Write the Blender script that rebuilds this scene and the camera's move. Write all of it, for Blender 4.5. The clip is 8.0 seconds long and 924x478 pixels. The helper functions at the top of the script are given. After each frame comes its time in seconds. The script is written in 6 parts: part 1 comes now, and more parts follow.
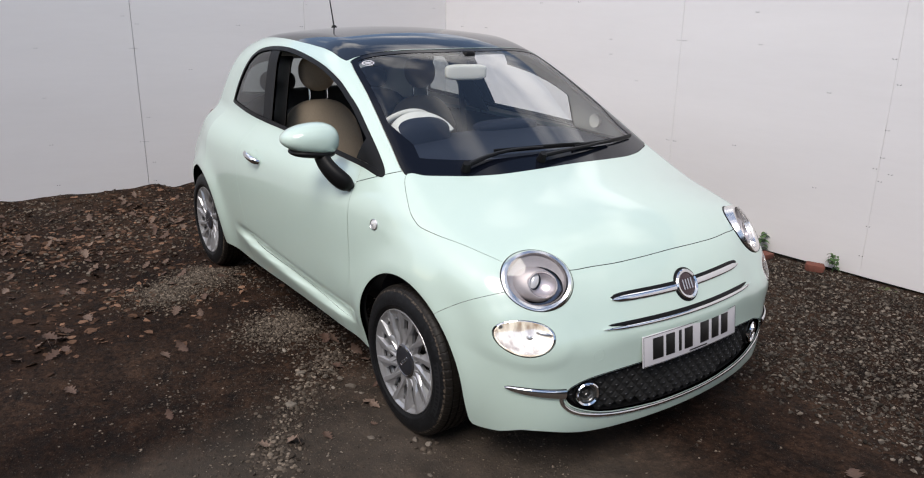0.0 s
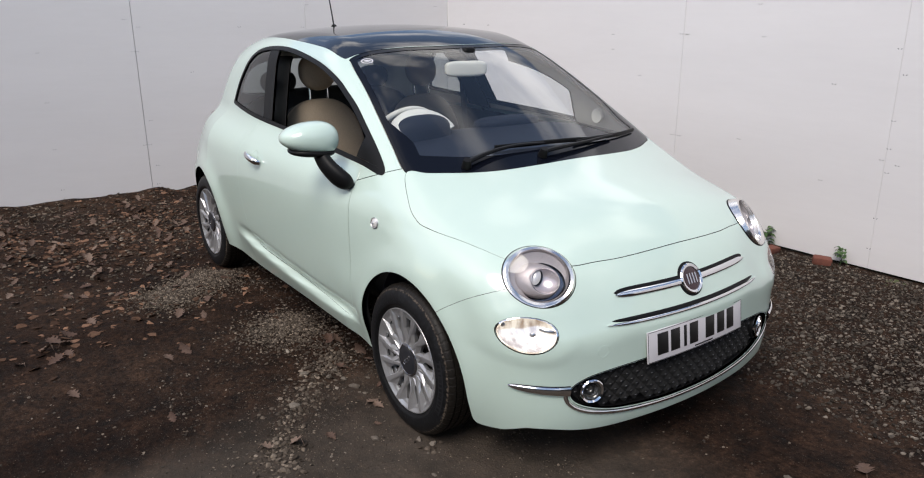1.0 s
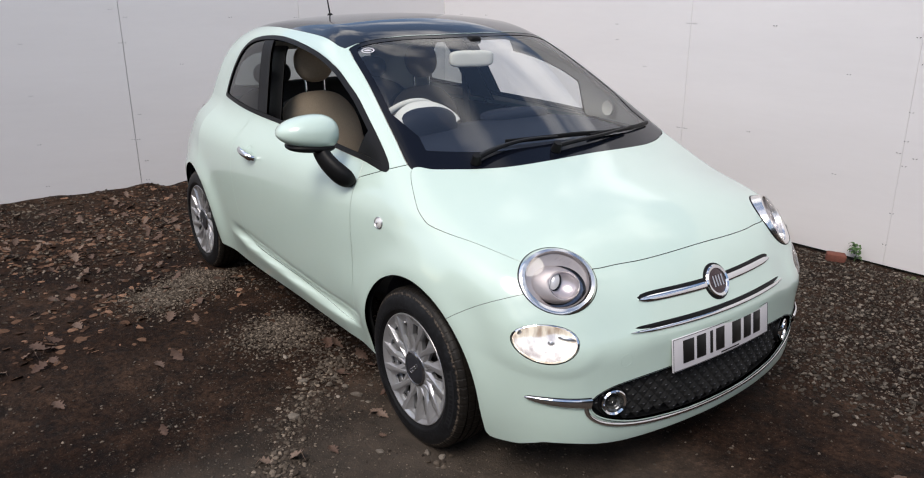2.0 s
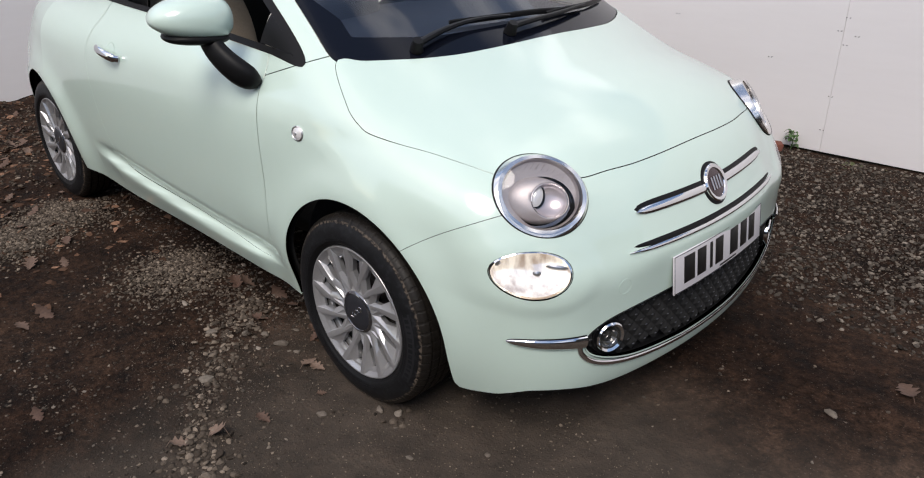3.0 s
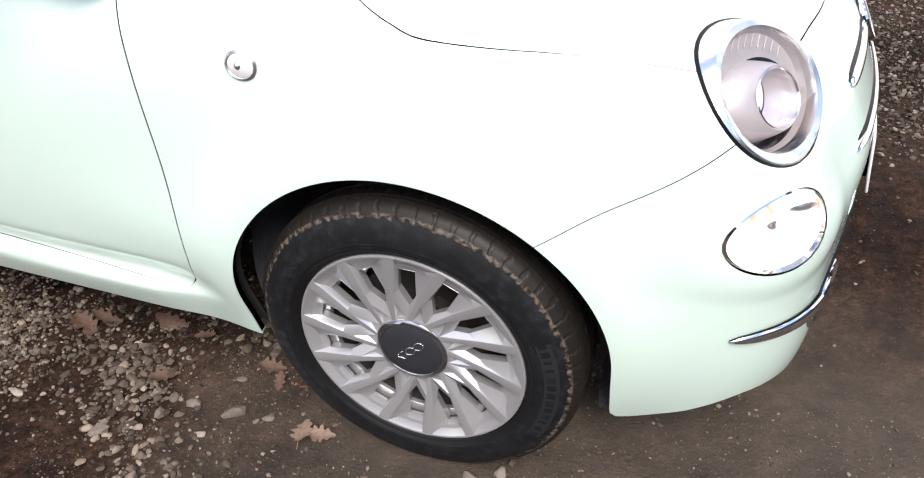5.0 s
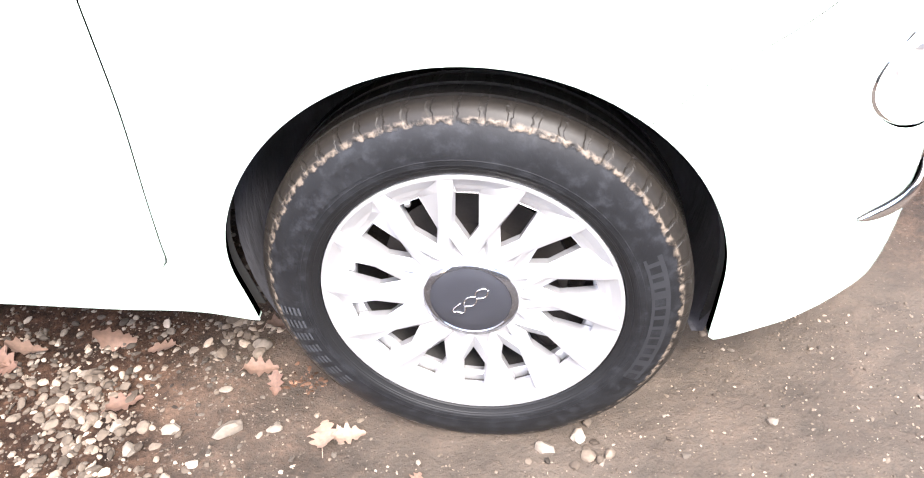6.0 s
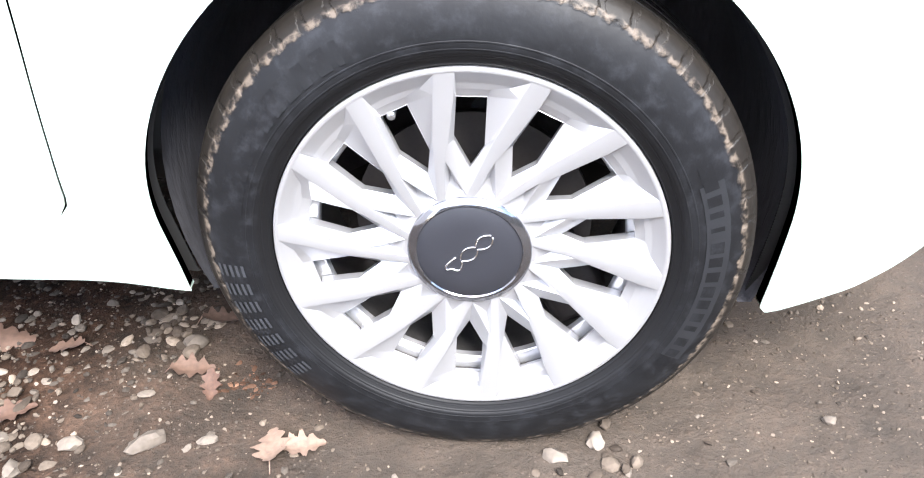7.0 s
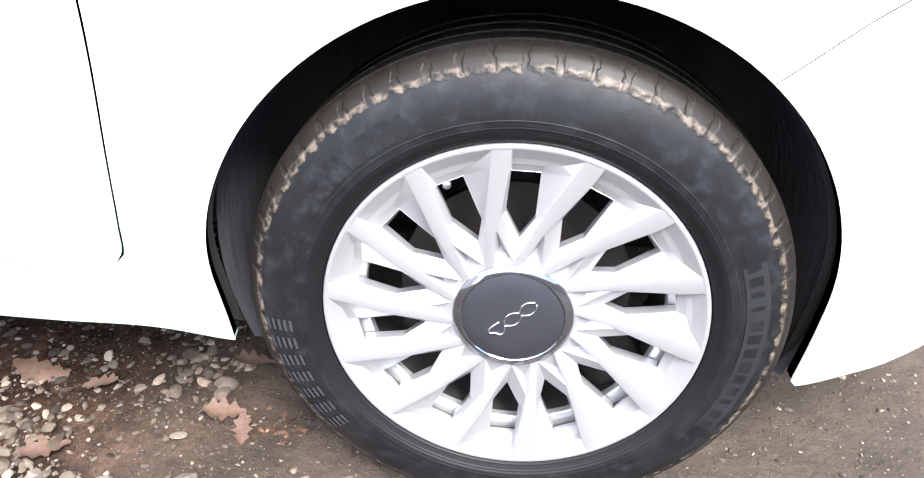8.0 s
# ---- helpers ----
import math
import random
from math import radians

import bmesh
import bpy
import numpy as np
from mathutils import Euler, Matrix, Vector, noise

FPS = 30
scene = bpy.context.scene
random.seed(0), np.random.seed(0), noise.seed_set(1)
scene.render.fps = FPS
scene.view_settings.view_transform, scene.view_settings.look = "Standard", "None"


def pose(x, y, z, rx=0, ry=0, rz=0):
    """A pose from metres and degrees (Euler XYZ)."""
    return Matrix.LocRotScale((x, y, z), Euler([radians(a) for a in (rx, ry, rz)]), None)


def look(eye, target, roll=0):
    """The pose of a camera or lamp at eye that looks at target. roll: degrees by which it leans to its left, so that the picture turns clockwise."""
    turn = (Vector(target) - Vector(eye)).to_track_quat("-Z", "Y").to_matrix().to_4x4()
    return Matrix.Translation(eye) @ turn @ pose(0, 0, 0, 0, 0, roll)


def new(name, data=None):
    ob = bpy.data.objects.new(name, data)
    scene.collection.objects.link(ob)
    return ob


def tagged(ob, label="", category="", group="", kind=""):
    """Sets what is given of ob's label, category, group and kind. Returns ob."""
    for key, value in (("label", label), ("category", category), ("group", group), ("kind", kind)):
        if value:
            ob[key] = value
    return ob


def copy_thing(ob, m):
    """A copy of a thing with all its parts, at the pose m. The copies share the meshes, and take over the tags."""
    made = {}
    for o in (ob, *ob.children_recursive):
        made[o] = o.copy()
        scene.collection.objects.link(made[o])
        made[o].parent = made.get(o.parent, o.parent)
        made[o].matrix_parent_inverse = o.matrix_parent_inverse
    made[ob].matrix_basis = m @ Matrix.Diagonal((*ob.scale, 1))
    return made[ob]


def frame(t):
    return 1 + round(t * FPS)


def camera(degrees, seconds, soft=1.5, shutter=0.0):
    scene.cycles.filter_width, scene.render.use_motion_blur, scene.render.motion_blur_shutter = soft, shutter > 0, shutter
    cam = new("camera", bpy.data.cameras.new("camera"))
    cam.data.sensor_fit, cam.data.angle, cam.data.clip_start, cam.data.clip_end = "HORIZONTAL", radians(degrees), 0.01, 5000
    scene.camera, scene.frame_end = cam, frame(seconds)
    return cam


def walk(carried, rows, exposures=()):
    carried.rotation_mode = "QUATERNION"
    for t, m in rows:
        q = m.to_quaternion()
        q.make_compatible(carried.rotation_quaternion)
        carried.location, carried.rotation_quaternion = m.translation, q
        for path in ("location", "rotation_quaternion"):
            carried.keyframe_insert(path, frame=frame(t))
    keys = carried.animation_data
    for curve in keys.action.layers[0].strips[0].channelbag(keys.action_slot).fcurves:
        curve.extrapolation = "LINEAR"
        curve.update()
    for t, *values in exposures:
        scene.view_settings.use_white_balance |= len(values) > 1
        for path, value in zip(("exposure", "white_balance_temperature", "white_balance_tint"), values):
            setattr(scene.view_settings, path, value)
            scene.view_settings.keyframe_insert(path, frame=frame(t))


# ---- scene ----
cam = camera(63.0, 8.0, 1.1)
PATH = [
    (0, (2.194, -2.104, 1.558), (0.645, -0.987, 0.964), 0.9),
    (0.5, (2.19, -2.092, 1.552), (0.636, -0.982, 0.956), 0.4),
    (1, (2.189, -2.076, 1.543), (0.63, -0.974, 0.948), -0.1),
    (2.3, (1.889, -2.017, 1.499), (0.368, -0.883, 0.867), -0.2),
    (2.5, (1.788, -2.005, 1.479), (0.323, -0.821, 0.807), -0.3),
    (3, (1.514, -1.877, 1.375), (0.237, -0.593, 0.526), -0.3),
    (3.5, (1.192, -1.704, 1.311), (0.005, -0.421, 0.338), -0.7),
    (4, (0.907, -1.673, 1.279), (-0.127, -0.337, 0.208), 0.0),
    (4.5, (0.672, -1.656, 1.257), (-0.105, -0.221, 0.1), -0.7),
    (4.7, (0.565, -1.622, 1.217), (-0.145, -0.17, 0.039), -1.7),
    (5.8, (0.172, -1.527, 1.024), (-0.150, 0.042, -0.176), -4.7),
    (6, (0.128, -1.518, 0.946), (-0.155, 0.058, -0.252), -4.6),
    (6.5, (0.077, -1.471, 0.781), (-0.126, 0.131, -0.398), -3.8),
    (7, (0.051, -1.419, 0.709), (-0.101, 0.261, -0.367), -1.6),
    (7.5, (0.031, -1.394, 0.684), (-0.102, 0.316, -0.345), -0.8),
    (8, (0.005, -1.424, 0.751), (-0.154, 0.298, -0.254), 0.9),
]
walk(cam, [(t, look(eye, target, roll)) for t, eye, target, roll in PATH],
     [(0, 0.72, 6900, 12), (3, 0.72, 6950, 13), (3.5, 0.85, 7050, 14), (4.0, 0.98, 7050, 14), (4.7, 1.15, 7000, 14), (5.8, 3.92, 6800, 14), (6.0, 3.82, 6800, 14),
      (6.5, 3.59, 6620, 12), (7, 3.40, 6500, 11), (7.5, 3.37, 6480, 11), (8, 3.38, 6520, 11)])

# ---------------------------------------------------------------- light
SUN_UP, SUN_ROUND = 48.0, 200.0
world = bpy.data.worlds.new("world")
scene.world = world
world.use_nodes = True
wn = world.node_tree
wn.nodes.clear()
w_out = wn.nodes.new("ShaderNodeOutputWorld")
w_bg = wn.nodes.new("ShaderNodeBackground")
sky = wn.nodes.new("ShaderNodeTexSky")
sky.sky_type, sky.sun_disc = "NISHITA", False
sky.sun_elevation, sky.sun_rotation = radians(SUN_UP), radians(SUN_ROUND)
w_tc = wn.nodes.new("ShaderNodeTexCoord")
w_map = wn.nodes.new("ShaderNodeMapping")
w_map.inputs["Scale"].default_value = (1.0, 1.0, 2.2)
w_map.inputs["Location"].default_value = (0.35, 0.0, 0.0)
clouds = wn.nodes.new("ShaderNodeTexNoise")
clouds.inputs["Scale"].default_value = 2.3
clouds.inputs["Detail"].default_value = 7
clouds.inputs["Roughness"].default_value = 0.58
c_ramp = wn.nodes.new("ShaderNodeValToRGB")
c_ramp.color_ramp.elements[0].position, c_ramp.color_ramp.elements[1].position = 0.50, 0.66
w_mix = wn.nodes.new("ShaderNodeMixRGB")
w_mix.inputs[2].default_value = (9.0, 9.2, 9.6, 1)
wn.links.new(w_tc.outputs["Generated"], w_map.inputs["Vector"])
wn.links.new(w_map.outputs[0], clouds.inputs["Vector"])
wn.links.new(clouds.outputs[0], c_ramp.inputs[0])
wn.links.new(c_ramp.outputs[0], w_mix.inputs[0])
wn.links.new(sky.outputs[0], w_mix.inputs[1])
wn.links.new(w_mix.outputs[0], w_bg.inputs[0])
wn.links.new(w_bg.outputs[0], w_out.inputs[0])
w_bg.inputs[1].default_value = 0.12
sun = new("sun", bpy.data.lights.new("sun", "SUN"))
sun.data.energy, sun.data.angle, sun.data.color = 1.6, radians(28), (1.0, 0.97, 0.92)
sun.matrix_world = look((2.5, -3.8, 5.5), (0, 0, 0))


# ---------------------------------------------------------------- materials
def material(name, colour, rough=0.5, metal=0.0, coat=0.0, spec=0.5):
    m = bpy.data.materials.new(name)
    m.use_nodes = True
    p = m.node_tree.nodes["Principled BSDF"]
    p.inputs["Base Color"].default_value = (*colour, 1)
    p.inputs["Roughness"].default_value = rough
    p.inputs["Metallic"].default_value = metal
    p.inputs["Coat Weight"].default_value = coat
    p.inputs["Coat Roughness"].default_value = 0.04
    p.inputs["Specular IOR Level"].default_value = spec
    return m


def node(m, kind, **values):
    n = m.node_tree.nodes.new(kind)
    for key, value in values.items():
        n.inputs[key].default_value = value
    return n


def wire(m, a, b):
    m.node_tree.links.new(a, b)


def shader(m):
    return m.node_tree.nodes["Principled BSDF"]


def vary(m, scale, amount, fine=0.0, rough=0.0, bump=0.0, bump_scale=None, stretch=(1, 1, 1)):
    """Two scales of noise in the colour, the roughness and the relief of a material."""
    p = shader(m)
    base = tuple(p.inputs["Base Color"].default_value)
    tc = node(m, "ShaderNodeTexCoord")
    mp = node(m, "ShaderNodeMapping")
    mp.inputs["Scale"].default_value = stretch
    wire(m, tc.outputs["Object"], mp.inputs["Vector"])
    big = node(m, "ShaderNodeTexNoise", Scale=scale, Detail=5.0)
    small = node(m, "ShaderNodeTexNoise", Scale=scale * 14, Detail=6.0)
    for n in (big, small):
        wire(m, mp.outputs[0], n.inputs["Vector"])
    mix = node(m, "ShaderNodeMixRGB")
    mix.inputs[1].default_value = tuple(c * (1 - amount) for c in base[:3]) + (1,)
    mix.inputs[2].default_value = tuple(min(1, c * (1 + amount)) for c in base[:3]) + (1,)
    wire(m, big.outputs[0], mix.inputs[0])
    mul = node(m, "ShaderNodeMixRGB")
    mul.blend_type = "OVERLAY"
    mul.inputs[0].default_value = fine
    wire(m, mix.outputs[0], mul.inputs[1])
    wire(m, small.outputs[0], mul.inputs[2])
    wire(m, mul.outputs[0], p.inputs["Base Color"])
    if rough:
        r = p.inputs["Roughness"].default_value
        rng = node(m, "ShaderNodeMapRange")
        rng.inputs["To Min"].default_value, rng.inputs["To Max"].default_value = max(0, r - rough), min(1, r + rough)
        wire(m, small.outputs[0], rng.inputs["Value"])
        wire(m, rng.outputs[0], p.inputs["Roughness"])
    if bump:
        b = node(m, "ShaderNodeBump", Strength=1.0, Distance=bump)
        bn = node(m, "ShaderNodeTexNoise", Scale=bump_scale or scale * 14, Detail=6.0)
        wire(m, mp.outputs[0], bn.inputs["Vector"])
        wire(m, bn.outputs[0], b.inputs["Height"])
        wire(m, b.outputs[0], p.inputs["Normal"])
    return m


def glass(name, colour, rough=0.0):
    m = material(name, colour, rough)
    shader(m).inputs["Transmission Weight"].default_value = 1.0
    shader(m).inputs["IOR"].default_value = 1.05
    return m


def pane_glass(name, tint, share):
    """Thin glass: clear, with a mirror-like film whose share follows the angle."""
    m = bpy.data.materials.new(name)
    m.use_nodes = True
    m.node_tree.nodes.clear()
    out = node(m, "ShaderNodeOutputMaterial")
    clear = node(m, "ShaderNodeBsdfTransparent")
    clear.inputs[0].default_value = (*tint, 1)
    gloss = node(m, "ShaderNodeBsdfGlossy")
    gloss.inputs["Roughness"].default_value = 0.02
    lw = node(m, "ShaderNodeLayerWeight", Blend=0.5)
    pw = node(m, "ShaderNodeMath")
    pw.operation = "POWER"
    pw.inputs[1].default_value = 4.6
    fr = node(m, "ShaderNodeMapRange")
    fr.inputs["To Min"].default_value = share
    wire(m, lw.outputs["Facing"], pw.inputs[0])
    wire(m, pw.outputs[0], fr.inputs["Value"])
    mix = node(m, "ShaderNodeMixShader")
    wire(m, fr.outputs[0], mix.inputs[0])
    wire(m, clear.outputs[0], mix.inputs[1])
    wire(m, gloss.outputs[0], mix.inputs[2])
    wire(m, mix.outputs[0], out.inputs[0])
    return m


M_PAINT = vary(material("mint_paint", (0.560, 0.695, 0.618), 0.30, 0.0, 1.0), 1.3, 0.02, 0.02)
M_BLACK = vary(material("black_plastic", (0.007, 0.007, 0.0075), 0.45, 0, 0, 0.15), 9, 0.3, 0.1, 0.1)
M_DARK = vary(material("dark_underside", (0.008, 0.008, 0.008), 0.9), 5, 0.4)
M_GLOSSBLACK = vary(material("gloss_black_glass", (0.005, 0.005, 0.006), 0.04, 0, 0.3), 8, 0.2)
M_FRIT = vary(material("black_glass_border", (0.004, 0.005, 0.009), 0.10, 0, 0, 0.20), 8, 0.2)
M_CHROME = vary(material("chrome", (0.82, 0.82, 0.83), 0.06, 1.0), 12, 0.03, 0.0, 0.03)
M_SILVER = vary(material("silver_wheel_paint", (0.405, 0.405, 0.414), 0.28, 0.60, 0.10), 6, 0.05)
M_WS = pane_glass("windscreen_glass", (0.945, 0.972, 0.985), 0.10)
M_SIDEGLASS = pane_glass("tinted_side_glass", (0.46, 0.49, 0.48), 0.05)
M_LENS = pane_glass("lamp_lens", (0.97, 0.97, 0.98), 0.04)
M_WHITE = vary(material("white_boards", (0.695, 0.672, 0.672), 0.55), 0.8, 0.09, 0.05, 0.08, 0.0008, 9, (0.5, 0.5, 3.0))


def tyre_rubber():
    """Rubber that is clean by the rim, dusty on the wall, with a crust of dried mud along the shoulder."""
    m = material("tyre_rubber", (0.02, 0.02, 0.02), 0.50, 0, 0, 0.22)
    p = shader(m)
    tc = node(m, "ShaderNodeTexCoord")
    sep = node(m, "ShaderNodeSeparateXYZ")
    wire(m, tc.outputs["Object"], sep.inputs[0])

    def maths(op, a, b=None):
        n = node(m, "ShaderNodeMath")
        n.operation = op
        for k, q in enumerate((a, b)):
            if q is None:
                continue
            if isinstance(q, (int, float)):
                n.inputs[k].default_value = q
            else:
                wire(m, q, n.inputs[k])
        return n.outputs[0]

    def span(value, lo, hi):
        n = node(m, "ShaderNodeMapRange")
        n.interpolation_type = "SMOOTHSTEP"
        n.inputs["From Min"].default_value, n.inputs["From Max"].default_value = lo, hi
        wire(m, value, n.inputs["Value"])
        return n.outputs[0]
    r = maths("SQRT", maths("ADD", maths("MULTIPLY", sep.outputs[0], sep.outputs[0]), maths("MULTIPLY", sep.outputs[2], sep.outputs[2])))
    big = node(m, "ShaderNodeTexNoise", Scale=14.0, Detail=5.0)
    fine = node(m, "ShaderNodeTexNoise", Scale=95.0, Detail=6.0)
    for n in (big, fine):
        wire(m, tc.outputs["Object"], n.inputs["Vector"])
    wob = maths("ADD", r, maths("ADD", maths("MULTIPLY", maths("SUBTRACT", fine.outputs[0], 0.5), 0.012), maths("MULTIPLY", maths("SUBTRACT", big.outputs[0], 0.5), 0.006)))

    def blend(fac, a, b):
        n = node(m, "ShaderNodeMixRGB")
        wire(m, fac, n.inputs[0])
        for k, q in ((1, a), (2, b)):
            if isinstance(q, tuple):
                n.inputs[k].default_value = (*q, 1)
            else:
                wire(m, q, n.inputs[k])
        return n.outputs[0]
    angle = maths("ARCTAN2", sep.outputs[2], sep.outputs[0])
    polar = node(m, "ShaderNodeCombineXYZ")
    wire(m, maths("MULTIPLY", angle, 7.0), polar.inputs[0])
    wire(m, maths("MULTIPLY", r, 30.0), polar.inputs[1])
    streak = node(m, "ShaderNodeTexNoise", Scale=1.6, Detail=6.0, Roughness=0.65)
    wire(m, polar.outputs[0], streak.inputs["Vector"])
    dusty = blend(span(big.outputs[0], 0.44, 0.66), (0.0056, 0.0058, 0.0066), (0.0080, 0.0084, 0.0095))
    dusty = blend(span(streak.outputs[0], 0.46, 0.70), dusty, (0.0150, 0.0158, 0.0180))
    c = blend(span(wob, 0.211, 0.222), (0.005, 0.005, 0.0055), dusty)
    c = blend(span(wob, 0.2662, 0.2692), c, blend(span(fine.outputs[0], 0.40, 0.66), (0.010, 0.0085, 0.0072), (0.105, 0.084, 0.066)))
    c = blend(span(wob, 0.2728, 0.2752), c, blend(fine.outputs[0], (0.004, 0.0034, 0.0030), (0.018, 0.0150, 0.0122)))
    wire(m, c, p.inputs["Base Color"])
    sipe = maths("MULTIPLY", span(maths("SINE", maths("ADD", maths("MULTIPLY", angle, 58.0), maths("MULTIPLY", fine.outputs[0], 3.0))), -0.95, -0.55), span(wob, 0.2650, 0.2720))
    ribs = maths("MULTIPLY", span(maths("SINE", maths("MULTIPLY", r, 900.0)), 0.55, 0.95), maths("SUBTRACT", 1.0, span(r, 0.226, 0.232)))
    hgt = maths("ADD", maths("ADD", sipe, maths("MULTIPLY", ribs, 0.3)), maths("MULTIPLY", fine.outputs[0], 0.35))
    b = node(m, "ShaderNodeBump", Strength=0.7, Distance=0.0014)
    wire(m, hgt, b.inputs["Height"])
    wire(m, b.outputs[0], p.inputs["Normal"])
    return m


M_RUBBER = tyre_rubber()


def dirt():
    """Damp trodden earth: dark and light browns at three scales, with pale grit."""
    m = material("dirt", (0.02, 0.015, 0.012), 0.80, 0, 0, 0.09)
    p = shader(m)
    tc = node(m, "ShaderNodeTexCoord")
    big = node(m, "ShaderNodeTexNoise", Scale=1.1, Detail=4.0)
    mid = node(m, "ShaderNodeTexNoise", Scale=9.0, Detail=8.0, Roughness=0.65)
    fine = node(m, "ShaderNodeTexNoise", Scale=120.0, Detail=6.0, Roughness=0.7)
    grit = node(m, "ShaderNodeTexVoronoi", Scale=110.0)
    for n in (big, mid, fine, grit):
        wire(m, tc.outputs["Object"], n.inputs["Vector"])

    def ramp(src, *stops):
        n = node(m, "ShaderNodeValToRGB")
        e = n.color_ramp.elements
        while len(e) < len(stops):
            e.new(0.5)
        for k, (at, c) in enumerate(stops):
            e[k].position, e[k].color = at, (*c, 1)
        wire(m, src, n.inputs[0])
        return n.outputs[0]

    def mix(kind, fac, a, b):
        n = node(m, "ShaderNodeMixRGB")
        n.blend_type = kind
        if isinstance(fac, float):
            n.inputs[0].default_value = fac
        else:
            wire(m, fac, n.inputs[0])
        wire(m, a, n.inputs[1])
        wire(m, b, n.inputs[2])
        return n.outputs[0]
    base = ramp(big.outputs[0], (0.35, (0.0115, 0.0060, 0.0040)), (0.5, (0.0225, 0.0128, 0.0088)), (0.68, (0.0375, 0.0230, 0.0162)))
    c = mix("OVERLAY", 0.85, base, ramp(mid.outputs[0], (0.32, (0.12, 0.12, 0.12)), (0.68, (0.86, 0.84, 0.81))))
    crumb = node(m, "ShaderNodeTexNoise", Scale=38.0, Detail=6.0, Roughness=0.7)
    wire(m, tc.outputs["Object"], crumb.inputs["Vector"])
    c = mix("OVERLAY", 0.85, c, ramp(crumb.outputs[0], (0.34, (0.12, 0.12, 0.12)), (0.66, (0.86, 0.85, 0.83))))
    c = mix("OVERLAY", 0.8, c, ramp(fine.outputs[0], (0.3, (0.12, 0.12, 0.12)), (0.7, (0.88, 0.87, 0.85))))
    sep = node(m, "ShaderNodeSeparateXYZ")
    sway = node(m, "ShaderNodeTexNoise", Scale=1.3, Detail=4.0)
    wire(m, tc.outputs["Object"], sway.inputs["Vector"])
    shift = node(m, "ShaderNodeVectorMath")
    shift.operation = "MULTIPLY_ADD"
    shift.inputs[1].default_value, shift.inputs[2].default_value = (0.8, 0.8, 0), (-0.40, -0.40, 0)
    wire(m, sway.outputs["Color"], shift.inputs[0])
    moved = node(m, "ShaderNodeVectorMath")
    wire(m, tc.outputs["Object"], moved.inputs[0])
    wire(m, shift.outputs[0], moved.inputs[1])
    wire(m, moved.outputs[0], sep.inputs[0])
    along = node(m, "ShaderNodeMapRange")
    along.interpolation_type = "SMOOTHSTEP"
    along.inputs["From Min"].default_value, along.inputs["From Max"].default_value = -0.62, -0.22
    wire(m, sep.outputs[0], along.inputs["Value"])
    dry = node(m, "ShaderNodeRGB")
    dry.outputs[0].default_value = (0.93, 0.92, 0.90, 1)
    across = node(m, "ShaderNodeMapRange")
    across.interpolation_type = "SMOOTHSTEP"
    across.inputs["From Min"].default_value, across.inputs["From Max"].default_value = 0.10, -0.44
    wire(m, sep.outputs[1], across.inputs["Value"])
    both = node(m, "ShaderNodeMath")
    both.operation = "MULTIPLY"
    wire(m, along.outputs[0], both.inputs[0])
    wire(m, across.outputs[0], both.inputs[1])
    track = node(m, "ShaderNodeMath")
    track.operation = "MULTIPLY"
    # the trodden ground fades out all round
    far = node(m, "ShaderNodeVectorMath")
    far.operation = "DISTANCE"
    far.inputs[1].default_value = (0.75, -0.95, 0)
    wire(m, moved.outputs[0], far.inputs[0])
    fade = node(m, "ShaderNodeMapRange")
    fade.interpolation_type = "SMOOTHSTEP"
    fade.inputs["From Min"].default_value, fade.inputs["From Max"].default_value = 2.6, 1.35
    wire(m, far.outputs["Value"], fade.inputs["Value"])
    extent = node(m, "ShaderNodeMath")
    extent.operation = "MULTIPLY"
    wire(m, both.outputs[0], extent.inputs[0])
    wire(m, fade.outputs[0], extent.inputs[1])
    wire(m, extent.outputs[0], track.inputs[0])
    wire(m, ramp(big.outputs[0], (0.30, (0.72, 0.72, 0.72)), (0.6, (1, 1, 1))), track.inputs[1])
    c = mix("SOFT_LIGHT", track.outputs[0], c, dry.outputs[0])
    worn = node(m, "ShaderNodeRGB")
    worn.outputs[0].default_value = (0.0600, 0.0505, 0.0420, 1)
    half = node(m, "ShaderNodeMath")
    half.operation = "MULTIPLY"
    half.inputs[1].default_value = 0.86
    wire(m, track.outputs[0], half.inputs[0])
    c = mix("MIX", half.outputs[0], c, mix("OVERLAY", 0.6, worn.outputs[0], ramp(mid.outputs[0], (0.30, (0.30, 0.30, 0.29)), (0.70, (0.72, 0.71, 0.69)))))
    spot = ramp(grit.outputs["Distance"], (0.10, (1, 1, 1)), (0.22, (0, 0, 0)))
    some = ramp(grit.outputs["Color"], (0.42, (0, 0, 0)), (0.68, (1, 1, 1)))
    pale = node(m, "ShaderNodeRGB")
    pale.outputs[0].default_value = (0.095, 0.076, 0.062, 1)
    c = mix("MIX", mix("MULTIPLY", 1.0, spot, some), c, pale.outputs[0])
    wire(m, c, p.inputs["Base Color"])
    wire(m, ramp(mid.outputs[0], (0.3, (0.62, 0.62, 0.62)), (0.65, (0.95, 0.95, 0.95))), p.inputs["Roughness"])
    b1 = node(m, "ShaderNodeBump", Strength=1.0, Distance=0.010)
    b2 = node(m, "ShaderNodeBump", Strength=0.8, Distance=0.004)
    wire(m, mid.outputs[0], b1.inputs["Height"])
